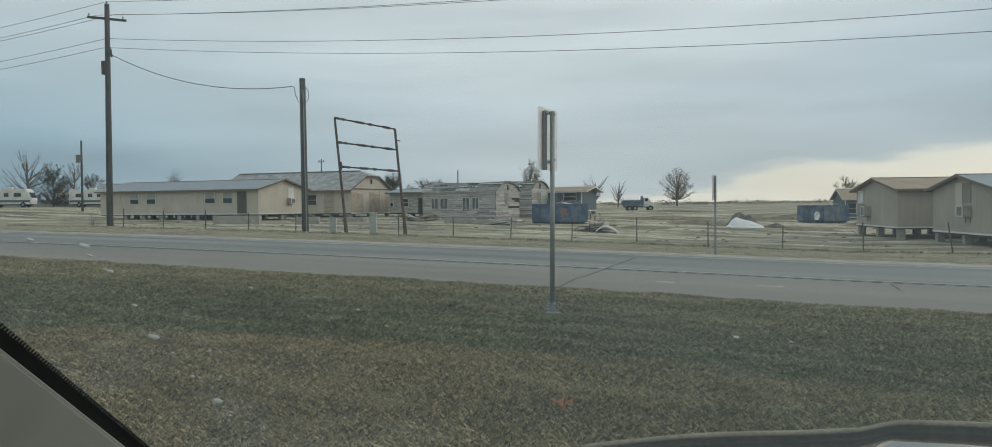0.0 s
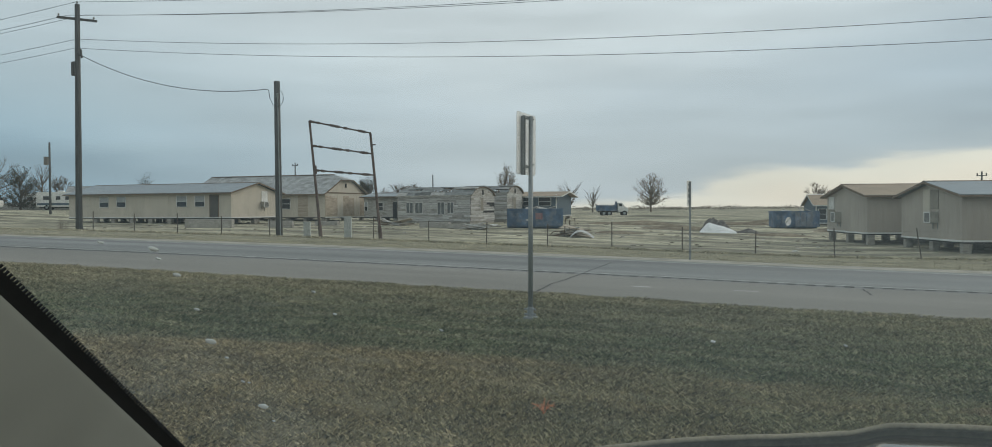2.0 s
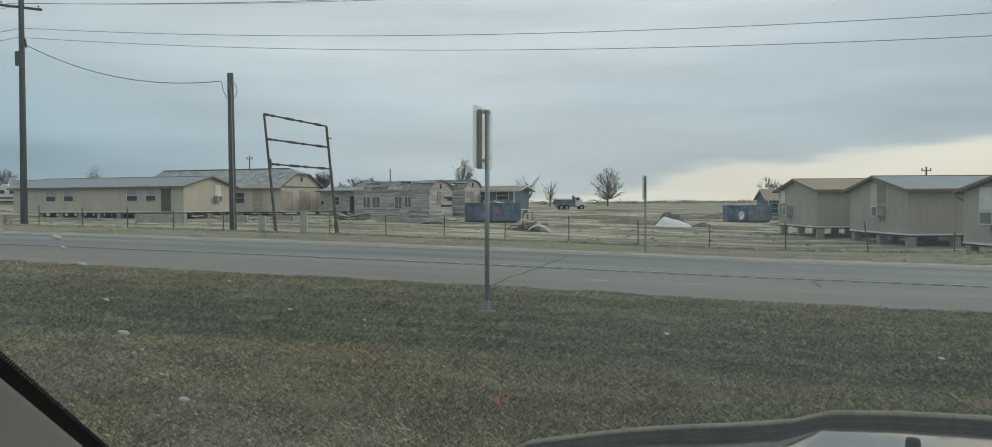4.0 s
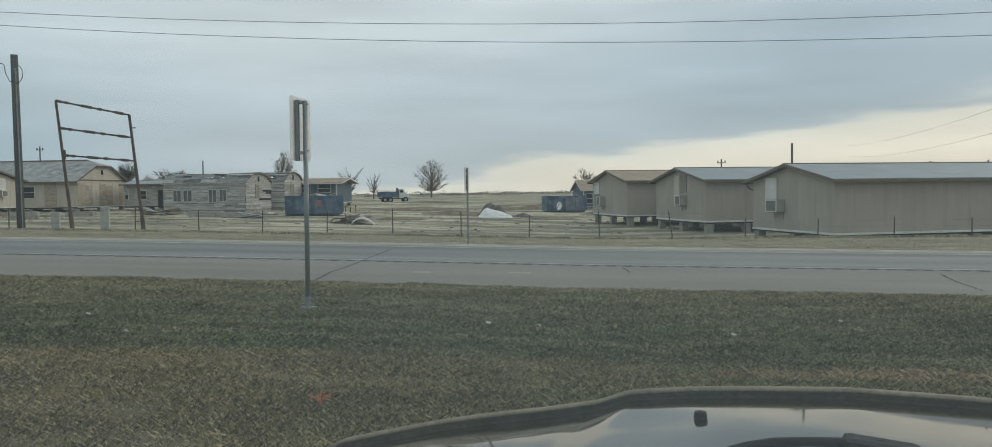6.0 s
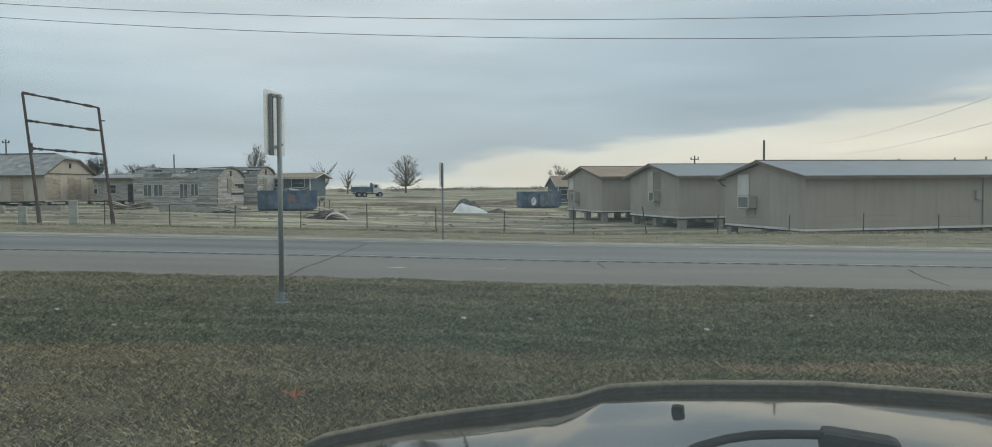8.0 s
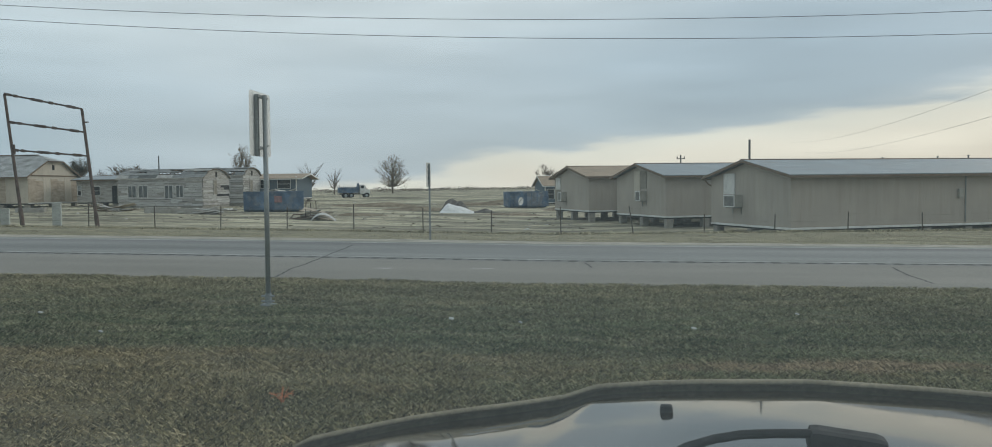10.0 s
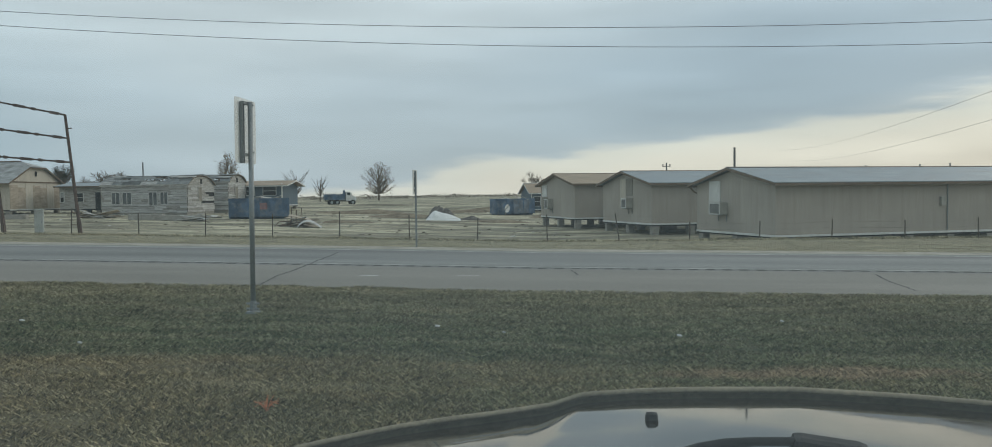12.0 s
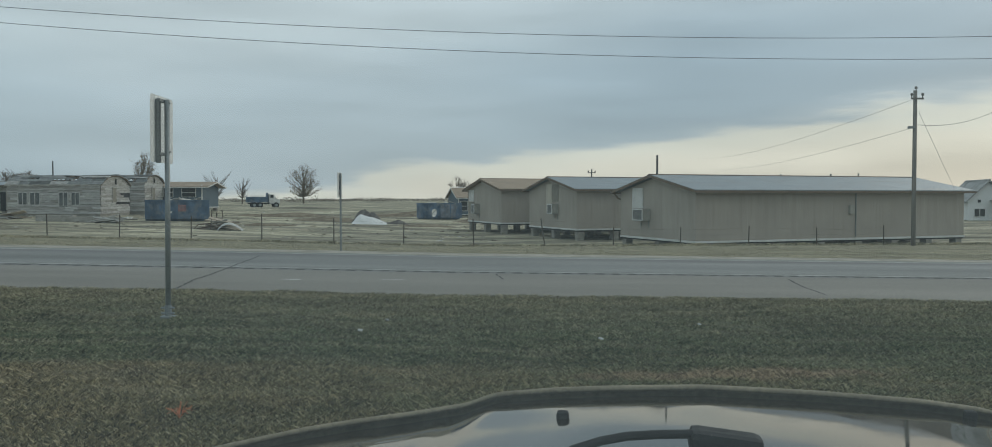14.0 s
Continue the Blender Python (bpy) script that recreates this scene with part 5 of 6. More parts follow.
def branch(bm, p, d, r, length, depth, rnd, spread, tips, up, thin):
    n = 3
    pts, radii = [p], [r]
    for i in range(n):
        d = (d + Vector((rnd.uniform(-1, 1), rnd.uniform(-1, 1), rnd.uniform(-0.6, 0.8) + up)) * 0.17).normalized()
        p = p + d * length / n
        pts.append(p)
        radii.append(max(thin, r * (1 - 0.4 * (i + 1) / n)))
    tube(bm, pts, radii, 6 if depth > 2 else 3, False)
    tips.append((p, d, depth))
    if depth == 0:
        return
    for k in range(3 if depth > 1 else 4):
        a = Vector((rnd.uniform(-1, 1), rnd.uniform(-1, 1), rnd.uniform(-0.5, 0.7))).normalized()
        nd = (d + a * spread).normalized()
        q = (pts[-1], pts[-1], pts[2], pts[1])[k]
        branch(bm, q, nd, max(thin, radii[-1] * 0.74), length * rnd.uniform(0.62, 0.84), depth - 1, rnd, spread, tips, up, thin)


def make_tree(x, y, height, seed, label, spread=0.6, depth=5, leaves=0, leaf=M_LEAF, width=1.0, trunk=0.24, up=0.2, name="bare_tree", cone=False):
    rnd = random.Random(seed)
    g = gz(x, y)
    thin = 0.00011 * math.hypot(x, y)
    t = thing(name, pose(x, y, g - 0.05), label, "tree")
    bm, tips = bmesh.new(), []
    branch(bm, Vector((0, 0, -0.2)), Vector((0, 0, 1)), height * 0.024, height * trunk, depth, rnd, spread, tips, up, thin)
    top = max(v.co.z for v in bm.verts)
    s = height / top
    for v in bm.verts:
        c = v.co
        wd = width * s
        if cone:
            wd *= 1.5 * max(0.12, 1.05 - c.z / top)
        v.co = Vector((c.x * wd, c.y * wd, c.z * s))
    part("trunk", bm, M_BARK, t)
    if leaves:
        bm = bmesh.new()
        for p, d, dep in tips:
            if dep > 1:
                continue
            wd = width * s * (1.5 * max(0.12, 1.05 - p.z / top) if cone else 1)
            for k in range(leaves):
                q = Vector((p.x * wd, p.y * wd, p.z * s)) + Vector((rnd.gauss(0, 1), rnd.gauss(0, 1), rnd.gauss(0, 1))) * height * 0.035
                sz = height * rnd.uniform(0.004, 0.011)
                a, b = Vector((rnd.uniform(-1, 1), rnd.uniform(-1, 1), rnd.uniform(-1, 1))) * sz, Vector((rnd.uniform(-1, 1), rnd.uniform(-1, 1), rnd.uniform(-1, 1))) * sz
                bm.faces.new([bm.verts.new(q + v) for v in (-a, b, a, -b)])
        tagged(part("crown", bm, leaf, t), kind="stuff")
    return t


def crown_tree(x, y, height, seed, label, env, limbs, twigs, start=0.3, leaves=0, leaf=M_LEAF, name="bare_tree"):
    """A tree whose limbs reach for points inside an envelope: env(f) is the crown's half width at the fraction f of its height."""
    rnd = random.Random(seed)
    thin = 0.0001 * math.hypot(x, y)
    t = thing(name, pose(x, y, gz(x, y) - 0.05), label, "tree")
    bm, tips = bmesh.new(), []
    lean = Vector((rnd.uniform(-0.04, 0.04), rnd.uniform(-0.04, 0.04), 1))
    core = [lean * (height * k / 6 * 0.82) + Vector((rnd.uniform(-1, 1), rnd.uniform(-1, 1), 0)) * 0.012 * height * (k > 1) for k in range(7)]
    core[0].z = -0.2
    tube(bm, core, [height * 0.028 * (1 - 0.13 * k) for k in range(7)], 7, False)
    for i in range(limbs):
        f = start + (1 - start) * (i + rnd.random()) / limbs
        w = env((f - start) / (1 - start))
        a = rnd.uniform(0, 6.283)
        r = w * rnd.uniform(0.45, 1.05)
        end = Vector((r * math.cos(a), r * math.sin(a), f * height))
        root_f = max(start * 0.75, f - 0.25 - 0.25 * rnd.random()) * 6 / 0.82
        k = min(5, int(root_f))
        root = core[k].lerp(core[k + 1], min(1, root_f - k))
        mid = root.lerp(end, 0.5) + Vector((0, 0, -0.03 * height)) + Vector((rnd.uniform(-1, 1), rnd.uniform(-1, 1), rnd.uniform(-1, 1))) * 0.03 * height
        tube(bm, [root, root.lerp(mid, 0.5), mid, mid.lerp(end, 0.5), end], [height * 0.011, height * 0.009, height * 0.006, thin * 1.3, thin], 4, False)
        for j in range(twigs):
            p = root.lerp(mid, rnd.uniform(0.5, 1)) if rnd.random() < 0.3 else mid.lerp(end, rnd.random())
            d = (end - root).normalized() + Vector((rnd.uniform(-1, 1), rnd.uniform(-1, 1), rnd.uniform(-0.5, 0.9))) * 0.8
            q = p + d.normalized() * height * rnd.uniform(0.05, 0.14)
            tube(bm, [p, p.lerp(q, 0.5) + Vector((0, 0, 0.01 * height)), q], [thin * 1.1, thin, thin * 0.7], 3, False)
            tips.append(q)
    part("trunk", bm, M_BARK, t)
    if leaves:
        bm = bmesh.new()
        for p in tips:
            for k in range(leaves):
                q = p + Vector((rnd.gauss(0, 1), rnd.gauss(0, 1), rnd.gauss(0, 1))) * height * 0.022
                sz = height * rnd.uniform(0.005, 0.012)
                a, b = Vector((rnd.uniform(-1, 1), rnd.uniform(-1, 1), rnd.uniform(-1, 1))) * sz, Vector((rnd.uniform(-1, 1), rnd.uniform(-1, 1), rnd.uniform(-1, 1))) * sz
                bm.faces.new([bm.verts.new(q + v) for v in (-a, b, a, -b)])
        tagged(part("crown", bm, leaf, t), kind="stuff")
    return t


crown_tree(-36.3, 186, 8.4, 3, "round-crowned tree holding sparse brown leaves", lambda f: 3.9 * math.sqrt(max(0.05, 1 - (1.9 * f - 0.85) ** 2)), 64, 12, 0.24, 5)
crown_tree(-52.1, 174, 7.0, 5, "bare upright tree with fine branches", lambda f: 1.0 + 2.4 * f, 34, 10, 0.3)
crown_tree(-47.4, 176, 5.8, 6, "small bare tree with fine branches", lambda f: 0.9 + 1.5 * f, 26, 9, 0.3)
crown_tree(-50.8, 131, 8.3, 7, "tall pointed tree with thin dry foliage behind the stripped house", lambda f: 3.0 * (1.02 - f) ** 0.5 + 0.1, 64, 11, 0.2, 7)
make_tree(-0.3, 121, 5.3, 8, "small bare tree behind the cabins", 0.65, 5)
crown_tree(-140, 103, 10.4, 9, "large bare spreading tree behind the parked campers", lambda f: 5.0 * math.sqrt(max(0.05, 1 - (1.6 * f - 0.6) ** 2)), 40, 12, 0.22)
crown_tree(-134, 108, 8.8, 10, "bare spreading tree behind the parked campers", lambda f: 4.2 * math.sqrt(max(0.05, 1 - (1.6 * f - 0.6) ** 2)), 34, 12, 0.22)
crown_tree(-126.0, 97.4, 7.0, 11, "dark evergreen tree beside the campers", lambda f: 3.8 * math.sqrt(max(0.05, 1 - (1.5 * f - 0.5) ** 2)), 70, 14, 0.12, 9, M_CEDAR, "evergreen_tree")
make_tree(-135.4, 114.6, 7.0, 12, "small bare tree in the distance", 0.6, 5)
make_tree(-62.1, 104, 5.9, 13, "dark evergreen behind the grey house", 0.7, 5, 14, M_CEDAR, 0.8, 0.15, name="evergreen_tree")
crown_tree(-84.2, 83.4, 5.6, 14, "dark-leaved tree showing above the long roof", lambda f: 1.3 * math.sqrt(max(0.05, 1 - (2 * f - 1) ** 2)), 24, 10, 0.3, 5, M_CEDAR, "evergreen_tree")
make_tree(-56.0, 103, 5.2, 15, "pale bare tree behind the shed", 0.8, 6, width=1.3)

# brush along the skyline
bm = bmesh.new()
rnd = random.Random(31)
for i in range(520):
    if i < 400:
        az, R = radians(rnd.uniform(-24, 40)), rnd.uniform(230, 330)
    else:
        az, R = radians(rnd.uniform(-66, -30)), rnd.uniform(165, 215)
    x, y = R * math.sin(az), R * math.cos(az)
    thick = max(0.0, 0.3 + noise.noise(Vector((az * 22, 1.3, 0))) + 0.6 * noise.noise(Vector((az * 70, 4, 0))))
    W, Hh = rnd.uniform(1.2, 4.5), rnd.uniform(0.5, 1.0) + 1.9 * thick * rnd.random()
    z = gz(x, y) - 0.15
    for k in range(34):
        a, f = rnd.uniform(0, 6.283), rnd.random()
        r = W * math.sqrt(rnd.random()) * math.sqrt(max(0.02, 1 - f * f))
        c = Vector((x + r * math.cos(a), y + r * math.sin(a), z + f * Hh))
        e = rnd.uniform(0.10, 0.32)
        d1 = Vector((rnd.uniform(-1, 1), rnd.uniform(-1, 1), rnd.uniform(-0.6, 1.4))) * e
        d2 = Vector((rnd.uniform(-1, 1), rnd.uniform(-1, 1), rnd.uniform(-0.5, 0.5))) * e * 0.7
        bm.faces.new([bm.verts.new(c + q) for q in (-d1, d2, d1, -d2)])
tagged(part("far_brush", bm, M_BRUSH), "low leafless brush and thickets along the skyline", "brush", kind="stuff")

# ---- campers at the far left ----


def make_camper(x, y, turn, L, label, motor):
    t = thing("motorhome" if motor else "travel_trailer", pose(x, y, gz(x, y), 0, 0, turn), label, "camper")
    bm = bmesh.new()
    prof = [(-L / 2, 0.5), (L / 2, 0.5), (L / 2 + 0.1, 1.3), (L / 2 - 0.5, 2.5), (L / 2 - 0.8, 3.0), (-L / 2 + 0.2, 3.0), (-L / 2, 2.8)]
    extrude_poly(bm, prof, 2.4, "y")
    bmesh.ops.bevel(bm, geom=list(bm.edges), offset=0.08, segments=2, affect="EDGES")
    part("body", bm, M_WHITE, t, "white body")
    part("stripe", boxes(((L - 0.3, 0.02, 0.35), (0, -1.215, 1.0))), M_BLUEWALL, t, "blue-grey stripe")
    for xx, w in ((-L * 0.28, 0.9), (-0.1, 0.7), (L * 0.22, 1.1)):
        part("window", boxes(((w, 0.03, 0.6), (xx, -1.215, 2.0)), bevel=0.01), M_GLASS, t)
    if motor:
        part("windscreen", boxes(((0.05, 2.0, 0.95), (L / 2 - 0.17, 0, 1.95), (0, -22, 0))), M_GLASS, t)
    part("roof_unit", boxes(((0.9, 0.8, 0.3), (0, 0, 3.12)), bevel=0.05), M_WHITE, t)
    for xx in (-L * 0.27, L * 0.33):
        for s in (-1, 1):
            w = part("wheel", tube(bmesh.new(), [(xx, s * 0.9, 0.42), (xx, s * 1.2, 0.42)], 0.42, 16), M_RUBBER, t)
            part("rim", tube(bmesh.new(), [(xx, s * 1.19, 0.42), (xx, s * 1.225, 0.42)], 0.22, 12), M_GALV, w)
    part("chassis", boxes(((L - 0.6, 1.6, 0.25), (0, 0, 0.45))), M_DARK, t)


make_camper(-124.6, 88.5, 32, 7.2, "white motorhome with a blue-grey stripe", True)
make_camper(-119.0, 99.5, 32, 7.0, "white travel trailer parked behind a fence", False)
make_camper(-129, 104, 30, 6.0, "white travel trailer among the trees", False)
g = gz(-131, 116)
gable_house("far_house", pose(-133, 112, g, 0, 0, 35), 12, 8, 2.6, 1.8, 0.3, M_TANPALE, M_SHINGLE, "distant house with a grey roof behind trees")

def board_fence(x0, y0, x1, y1, h):
    t = thing("board_fence", pose(x0, y0, gz(x0, y0)), "low weathered grey board fence behind the campers", "fence")
    n = int(math.hypot(x1 - x0, y1 - y0) / 2.4)
    rz = math.degrees(math.atan2(y1 - y0, x1 - x0))
    for i in range(n):
        f = (i + 0.5) / n
        x, y = x0 + (x1 - x0) * f, y0 + (y1 - y0) * f
        m = pose(x - x0, y - y0, gz(x, y) - gz(x0, y0), 0, 0, rz)
        ob = part("panel", boxes(((2.36, 0.04, h), (0, 0, h / 2)), ((2.36, 0.06, 0.08), (0, -0.04, h * 0.8)), ((2.36, 0.06, 0.08), (0, -0.04, h * 0.25))), M_STRIP, t)
        ob.matrix_basis = m
        ob = part("post", boxes(((0.1, 0.1, h + 0.35), (-1.2, 0, h / 2 - 0.1))), M_TRIM, t)
        ob.matrix_basis = m


board_fence(-150, 90, -101, 112, 1.3)

# rough stump and scrap leaning at the foot of the tall pole
for i, (x, y, h) in enumerate(((-44.9, 38.0, 0.5), (-43.7, 38.0, 0.45), (-47.3, 39.5, 1.1))):
    rnd = random.Random(40 + i)
    bm = bmesh.new()
    for k in range(26):
        a = rnd.uniform(0, 6.28)
        r = rnd.uniform(0, 0.4)
        p = Vector((r * math.cos(a), r * math.sin(a), -0.05))
        tube(bm, [p, p + Vector((rnd.uniform(-0.2, 0.2), rnd.uniform(-0.2, 0.2), h * rnd.uniform(0.5, 1)))], [0.012, 0.004], 3, False)
    ob = part("weed_clump", bm, M_BRUSH)
    ob.matrix_world = pose(x, y, gz(x, y))
    tagged(ob, "dry brown weeds at the foot of the pole", "weeds", "weed clumps")

# ---- turf blades ----


def make_grass(name, count, xr, yr, hmin, hmax, wmin, label, seed, keep=None):
    rs = np.random.RandomState(seed)
    x, y = rs.uniform(*xr, count), rs.uniform(*yr, count)
    if keep is not None:
        k = keep(x, y, rs)
        x, y = x[k], y[k]
    n = len(x)
    bump = np.array([noise.noise(Vector((a * 0.45, b * 0.45, 3.1))) * 0.05 + noise.noise(Vector((a * 1.6, b * 1.6, 7.7))) * 0.018 for a, b in zip(x, y)])
    tuft = np.array([noise.noise(Vector((a * 2.3, b * 2.3, 1.7))) for a, b in zip(x, y)])
    bump = bump * (1 - np.exp(-((x + 3.778) ** 2 + (y - 10.45) ** 2) / 0.8))
    bump = bump * (1 - 0.8 * sstep(11.3, 12.8, y))
    z = ground_z(x, y) + bump - 0.015
    B = 3
    verts, faces = [], []
    h = rs.uniform(hmin, hmax, (n, B)) * (1 + 0.5 * tuft)[:, None].clip(0.65, 1.6)
    a = rs.uniform(0, 2 * np.pi, (n, B))
    lean = rs.uniform(0.35, 1.6, (n, B)) * h
    w = rs.uniform(wmin, wmin * 2.2, (n, B))
    bx, by = x[:, None] + rs.normal(0, 0.02, (n, B)), y[:, None] + rs.normal(0, 0.02, (n, B))
    bz = np.repeat(z[:, None], B, 1)
    ca, sa = np.cos(a), np.sin(a)
    p0 = np.stack([bx - sa * w, by + ca * w, bz], -1)
    p1 = np.stack([bx + sa * w, by - ca * w, bz], -1)
    p2 = np.stack([bx + ca * lean * 0.45 + sa * w * 0.8, by + sa * lean * 0.45 - ca * w * 0.8, bz + h * 0.7], -1)
    p3 = np.stack([bx + ca * lean, by + sa * lean, bz + h], -1)
    P = np.stack([p0, p1, p2, p3], 2).reshape(-1, 3)
    idx = np.arange(len(P)).reshape(-1, 4)
    F = np.concatenate([idx[:, [0, 1, 2]], idx[:, [0, 2, 3]]])
    me = bpy.data.meshes.new(name)
    me.vertices.add(len(P))
    me.vertices.foreach_set("co", P.astype(np.float32).ravel())
    me.loops.add(F.size)
    me.loops.foreach_set("vertex_index", F.astype(np.int32).ravel())
    me.polygons.add(len(F))
    me.polygons.foreach_set("loop_start", np.arange(0, F.size, 3, dtype=np.int32))
    me.update(calc_edges=True)
    me.materials.append(M_GRASS)
    return tagged(new(name, me), label, "grass", kind="stuff")


def wedge(x, y, rs):
    r, az = np.hypot(x, y), np.degrees(np.arctan2(x, y))
    bare = (np.abs(x + 3.778) < 0.13) & (y > 10.2) & (y < 10.62)
    return ~bare & (az > -60) & (az < 38) & (r > 3.6) & (rs.uniform(0, 1, len(x)) < np.clip(9.0 / r, 0.35, 1))


make_grass("grass", 600000, (-20, 10), (2.2, 13.35), 0.016, 0.056, 0.0021, "short dormant lawn grass, straw and dull green", 1, wedge)
make_grass("verge_grass", 10000, (-22, 16), (12.9, 13.32), 0.012, 0.03, 0.003, "ragged straw grass along the road edge", 2)
make_grass("fence_grass", 9000, (-48, 30), (33.7, 34.3), 0.04, 0.13, 0.005, "taller dry grass along the fence line", 3)
make_grass("far_verge_grass", 26000, (-45, 34), (24.0, 33.5), 0.015, 0.045, 0.0035, "thin straw grass past the road", 4)

# a tuft of orange survey whiskers in the lawn
bm = bmesh.new()
rnd = random.Random(5)
for i in range(26):
    a = rnd.uniform(0, 6.28)
    tube(bm, [(0, 0, 0), (0.045 * math.cos(a), 0.045 * math.sin(a), 0.07), (0.09 * math.cos(a), 0.09 * math.sin(a), rnd.uniform(0.05, 0.11))], 0.0016, 3, False)
k = Mat("orange_plastic", 0.6)
k.color((0.6, 0.2, 0.09))
ob = part("survey_whiskers", bm, k.m)
ob.matrix_world = pose(-1.98, 5.75, gz(-1.98, 5.75) - 0.01)
tagged(ob, "orange plastic survey whisker tuft in the grass", "survey marker")

# litter in the lawn
for i, (x, y) in enumerate(((-1.2, 9.6), (1.6, 9.2), (3.1, 10.4), (-6.2, 9.4))):
    bm = bmesh.new()
    box(bm, (0.055, 0.04, 0.015), (0, 0, 0.035), (12, 8, 30 * i), 0.006)
    ob = part("litter_scrap", bm, M_WHITE)
    ob.matrix_world = pose(x, y, gz(x, y))
    tagged(ob, "small pale scrap of litter lying in grass", "litter", "litter scraps")

# cracks and paint marks on the road
M_PAINT = worn("worn_white_road_paint", (0.5, 0.5, 0.47), 0.2, 6, 40, 0.8, dirt=(0.2, 0.2, 0.19), dirt_amt=0.8)


def ribbon(name, pts, w, material, label, category, seed=0):
    rnd = random.Random(seed)
    bm = bmesh.new()
    prev = None
    for (xa, ya), (xb, yb) in zip(pts, pts[1:]):
        n = 14
        for i in range(n + 1):
            f = i / n
            x, y = xa + (xb - xa) * f + rnd.uniform(-0.03, 0.03), ya + (yb - ya) * f
            d = Vector((-(yb - ya), xb - xa, 0)).normalized() * w * rnd.uniform(0.6, 1.2)
            z = gz(x, 18) + 0.005
            cur = (bm.verts.new((x + d.x, y + d.y, z)), bm.verts.new((x - d.x, y - d.y, z)))
            if prev:
                bm.faces.new((prev[0], cur[0], cur[1], prev[1]))
            prev = cur
    ob = part(name, bm, material)
    return tagged(ob, label, category, kind="structure")


def road_marks():
    ribbon("road_crack", [(-4.72, 13.5), (-4.9, 15.0), (-4.95, 16.6), (-5.25, 21.2)], 0.022, M_GROOVE, "dark sealed crack across the road", "crack", 1)
    ribbon("road_crack", [(0.81, 16.1), (0.72, 17.2)], 0.02, M_GROOVE, "short dark crack in the shoulder", "crack", 2)
    ribbon("road_crack", [(6.42, 14.0), (6.54, 15.2), (6.87, 16.8)], 0.02, M_GROOVE, "short dark crack in the shoulder", "crack", 3)
    ribbon("paint_mark", [(-3.38, 15.33), (-3.05, 15.38)], 0.05, M_PAINT, "worn white paint mark on the shoulder", "paint mark", 4)
    ribbon("paint_mark", [(-1.56, 15.62), (-1.1, 15.68)], 0.035, M_PAINT, "worn white paint mark on the shoulder", "paint mark", 5)
    ribbon("edge_line", [(-60, 17.78), (-20, 17.78), (0, 17.78), (40, 17.78)], 0.04, M_PAINT, "faded white edge line", "road line", 7)
    ribbon("edge_line", [(-60, 22.2), (-20, 22.2), (0, 22.2), (30, 22.2)], 0.045, M_PAINT, "faded white edge line", "road line", 6)


road_marks()

# ---- the parked vehicle that carries the view ----
CAR = pose(0, 0, gz(0, 0), 0, 0, -10.5)
M_HOODPAINT = Mat("dark_bronze_paint", 0.05, 0.0)
M_HOODPAINT.color(M_HOODPAINT.mix(M_HOODPAINT.ramp(M_HOODPAINT.noise(9, 5, 0.7), [(0.45, 0.0), (0.8, 0.25)]), (0.022, 0.017, 0.012), (0.05, 0.04, 0.028)))
M_HOODPAINT.b.inputs["Specular IOR Level"].default_value = 0.5
M_HOODPAINT.b.inputs["IOR"].default_value = 1.33
M_HOODPAINT.l(M_HOODPAINT.ramp(M_HOODPAINT.noise(14, 5, 0.7), [(0.4, 0.03), (0.75, 0.09)]), M_HOODPAINT.b.inputs["Roughness"])
M_HOODPAINT = M_HOODPAINT.m
M_TRIMGREY = worn("grey_cabin_trim", (0.33, 0.345, 0.315), 0.03, 2, 4, 0.9, bump=0)
M_FRIT = worn("black_ceramic_edge", (0.012, 0.013, 0.014), 0.1, 9, 90, 0.6, bump=0)

car = thing("parked_truck", CAR, "dark bronze vehicle seen from the driver's seat", "vehicle")
MID = 0.38
# height of the deflector's top edge across the vehicle: a raised centre, a crease, and a lower shoulder on each side
EDGE_U = [-1.2, -0.89, -0.72, -0.52, -0.45, -0.375, -0.285, -0.135, 0.0, 0.25, 0.53, 0.79, 0.93, 1.045, 1.11, 1.38, 1.8]
EDGE_Z = [1.005, 1.027, 1.033, 1.031, 1.034, 1.043, 1.076, 1.091, 1.099, 1.109, 1.103, 1.091, 1.076, 1.043, 1.034, 1.030, 1.01]
RIM = 2.14


def edge_z(u):
    return sum(float(np.interp(u + k * 0.006, EDGE_U, EDGE_Z)) for k in (-2, -1, 0, 1, 2)) / 5


def broad_z(u):
    """The same profile with its crease smoothed away, as the hood runs back towards the glass."""
    return sum(float(np.interp(u + k * 0.05, EDGE_U, EDGE_Z)) for k in range(-5, 6)) / 11


def fall(v):
    """How far the hood has risen above its front rim at v: the slope eases from 6.8 degrees at the rim towards the glass."""
    d = RIM - v
    return d * math.tan(radians(6.8)) - 0.5 * d * d * math.tan(radians(2.2))


def hood_point(u, v):
    s = abs(u - MID)
    pull = 0.05 * s * s + max(0.0, s - 0.78) ** 1.35
    w = max(0.0, v - RIM)
    keep = 0.2 + 0.8 * float(sstep(1.72, 2.12, v))
    z = broad_z(u) * (1 - keep) + edge_z(u) * keep - 0.027 + (fall(v) if v <= RIM else -0.6 * w - 42.0 * w * w)
    return (u, v - pull * (v / 2.2) ** 2, z - 0.35 * float(sstep(1.28, 1.5, s)))


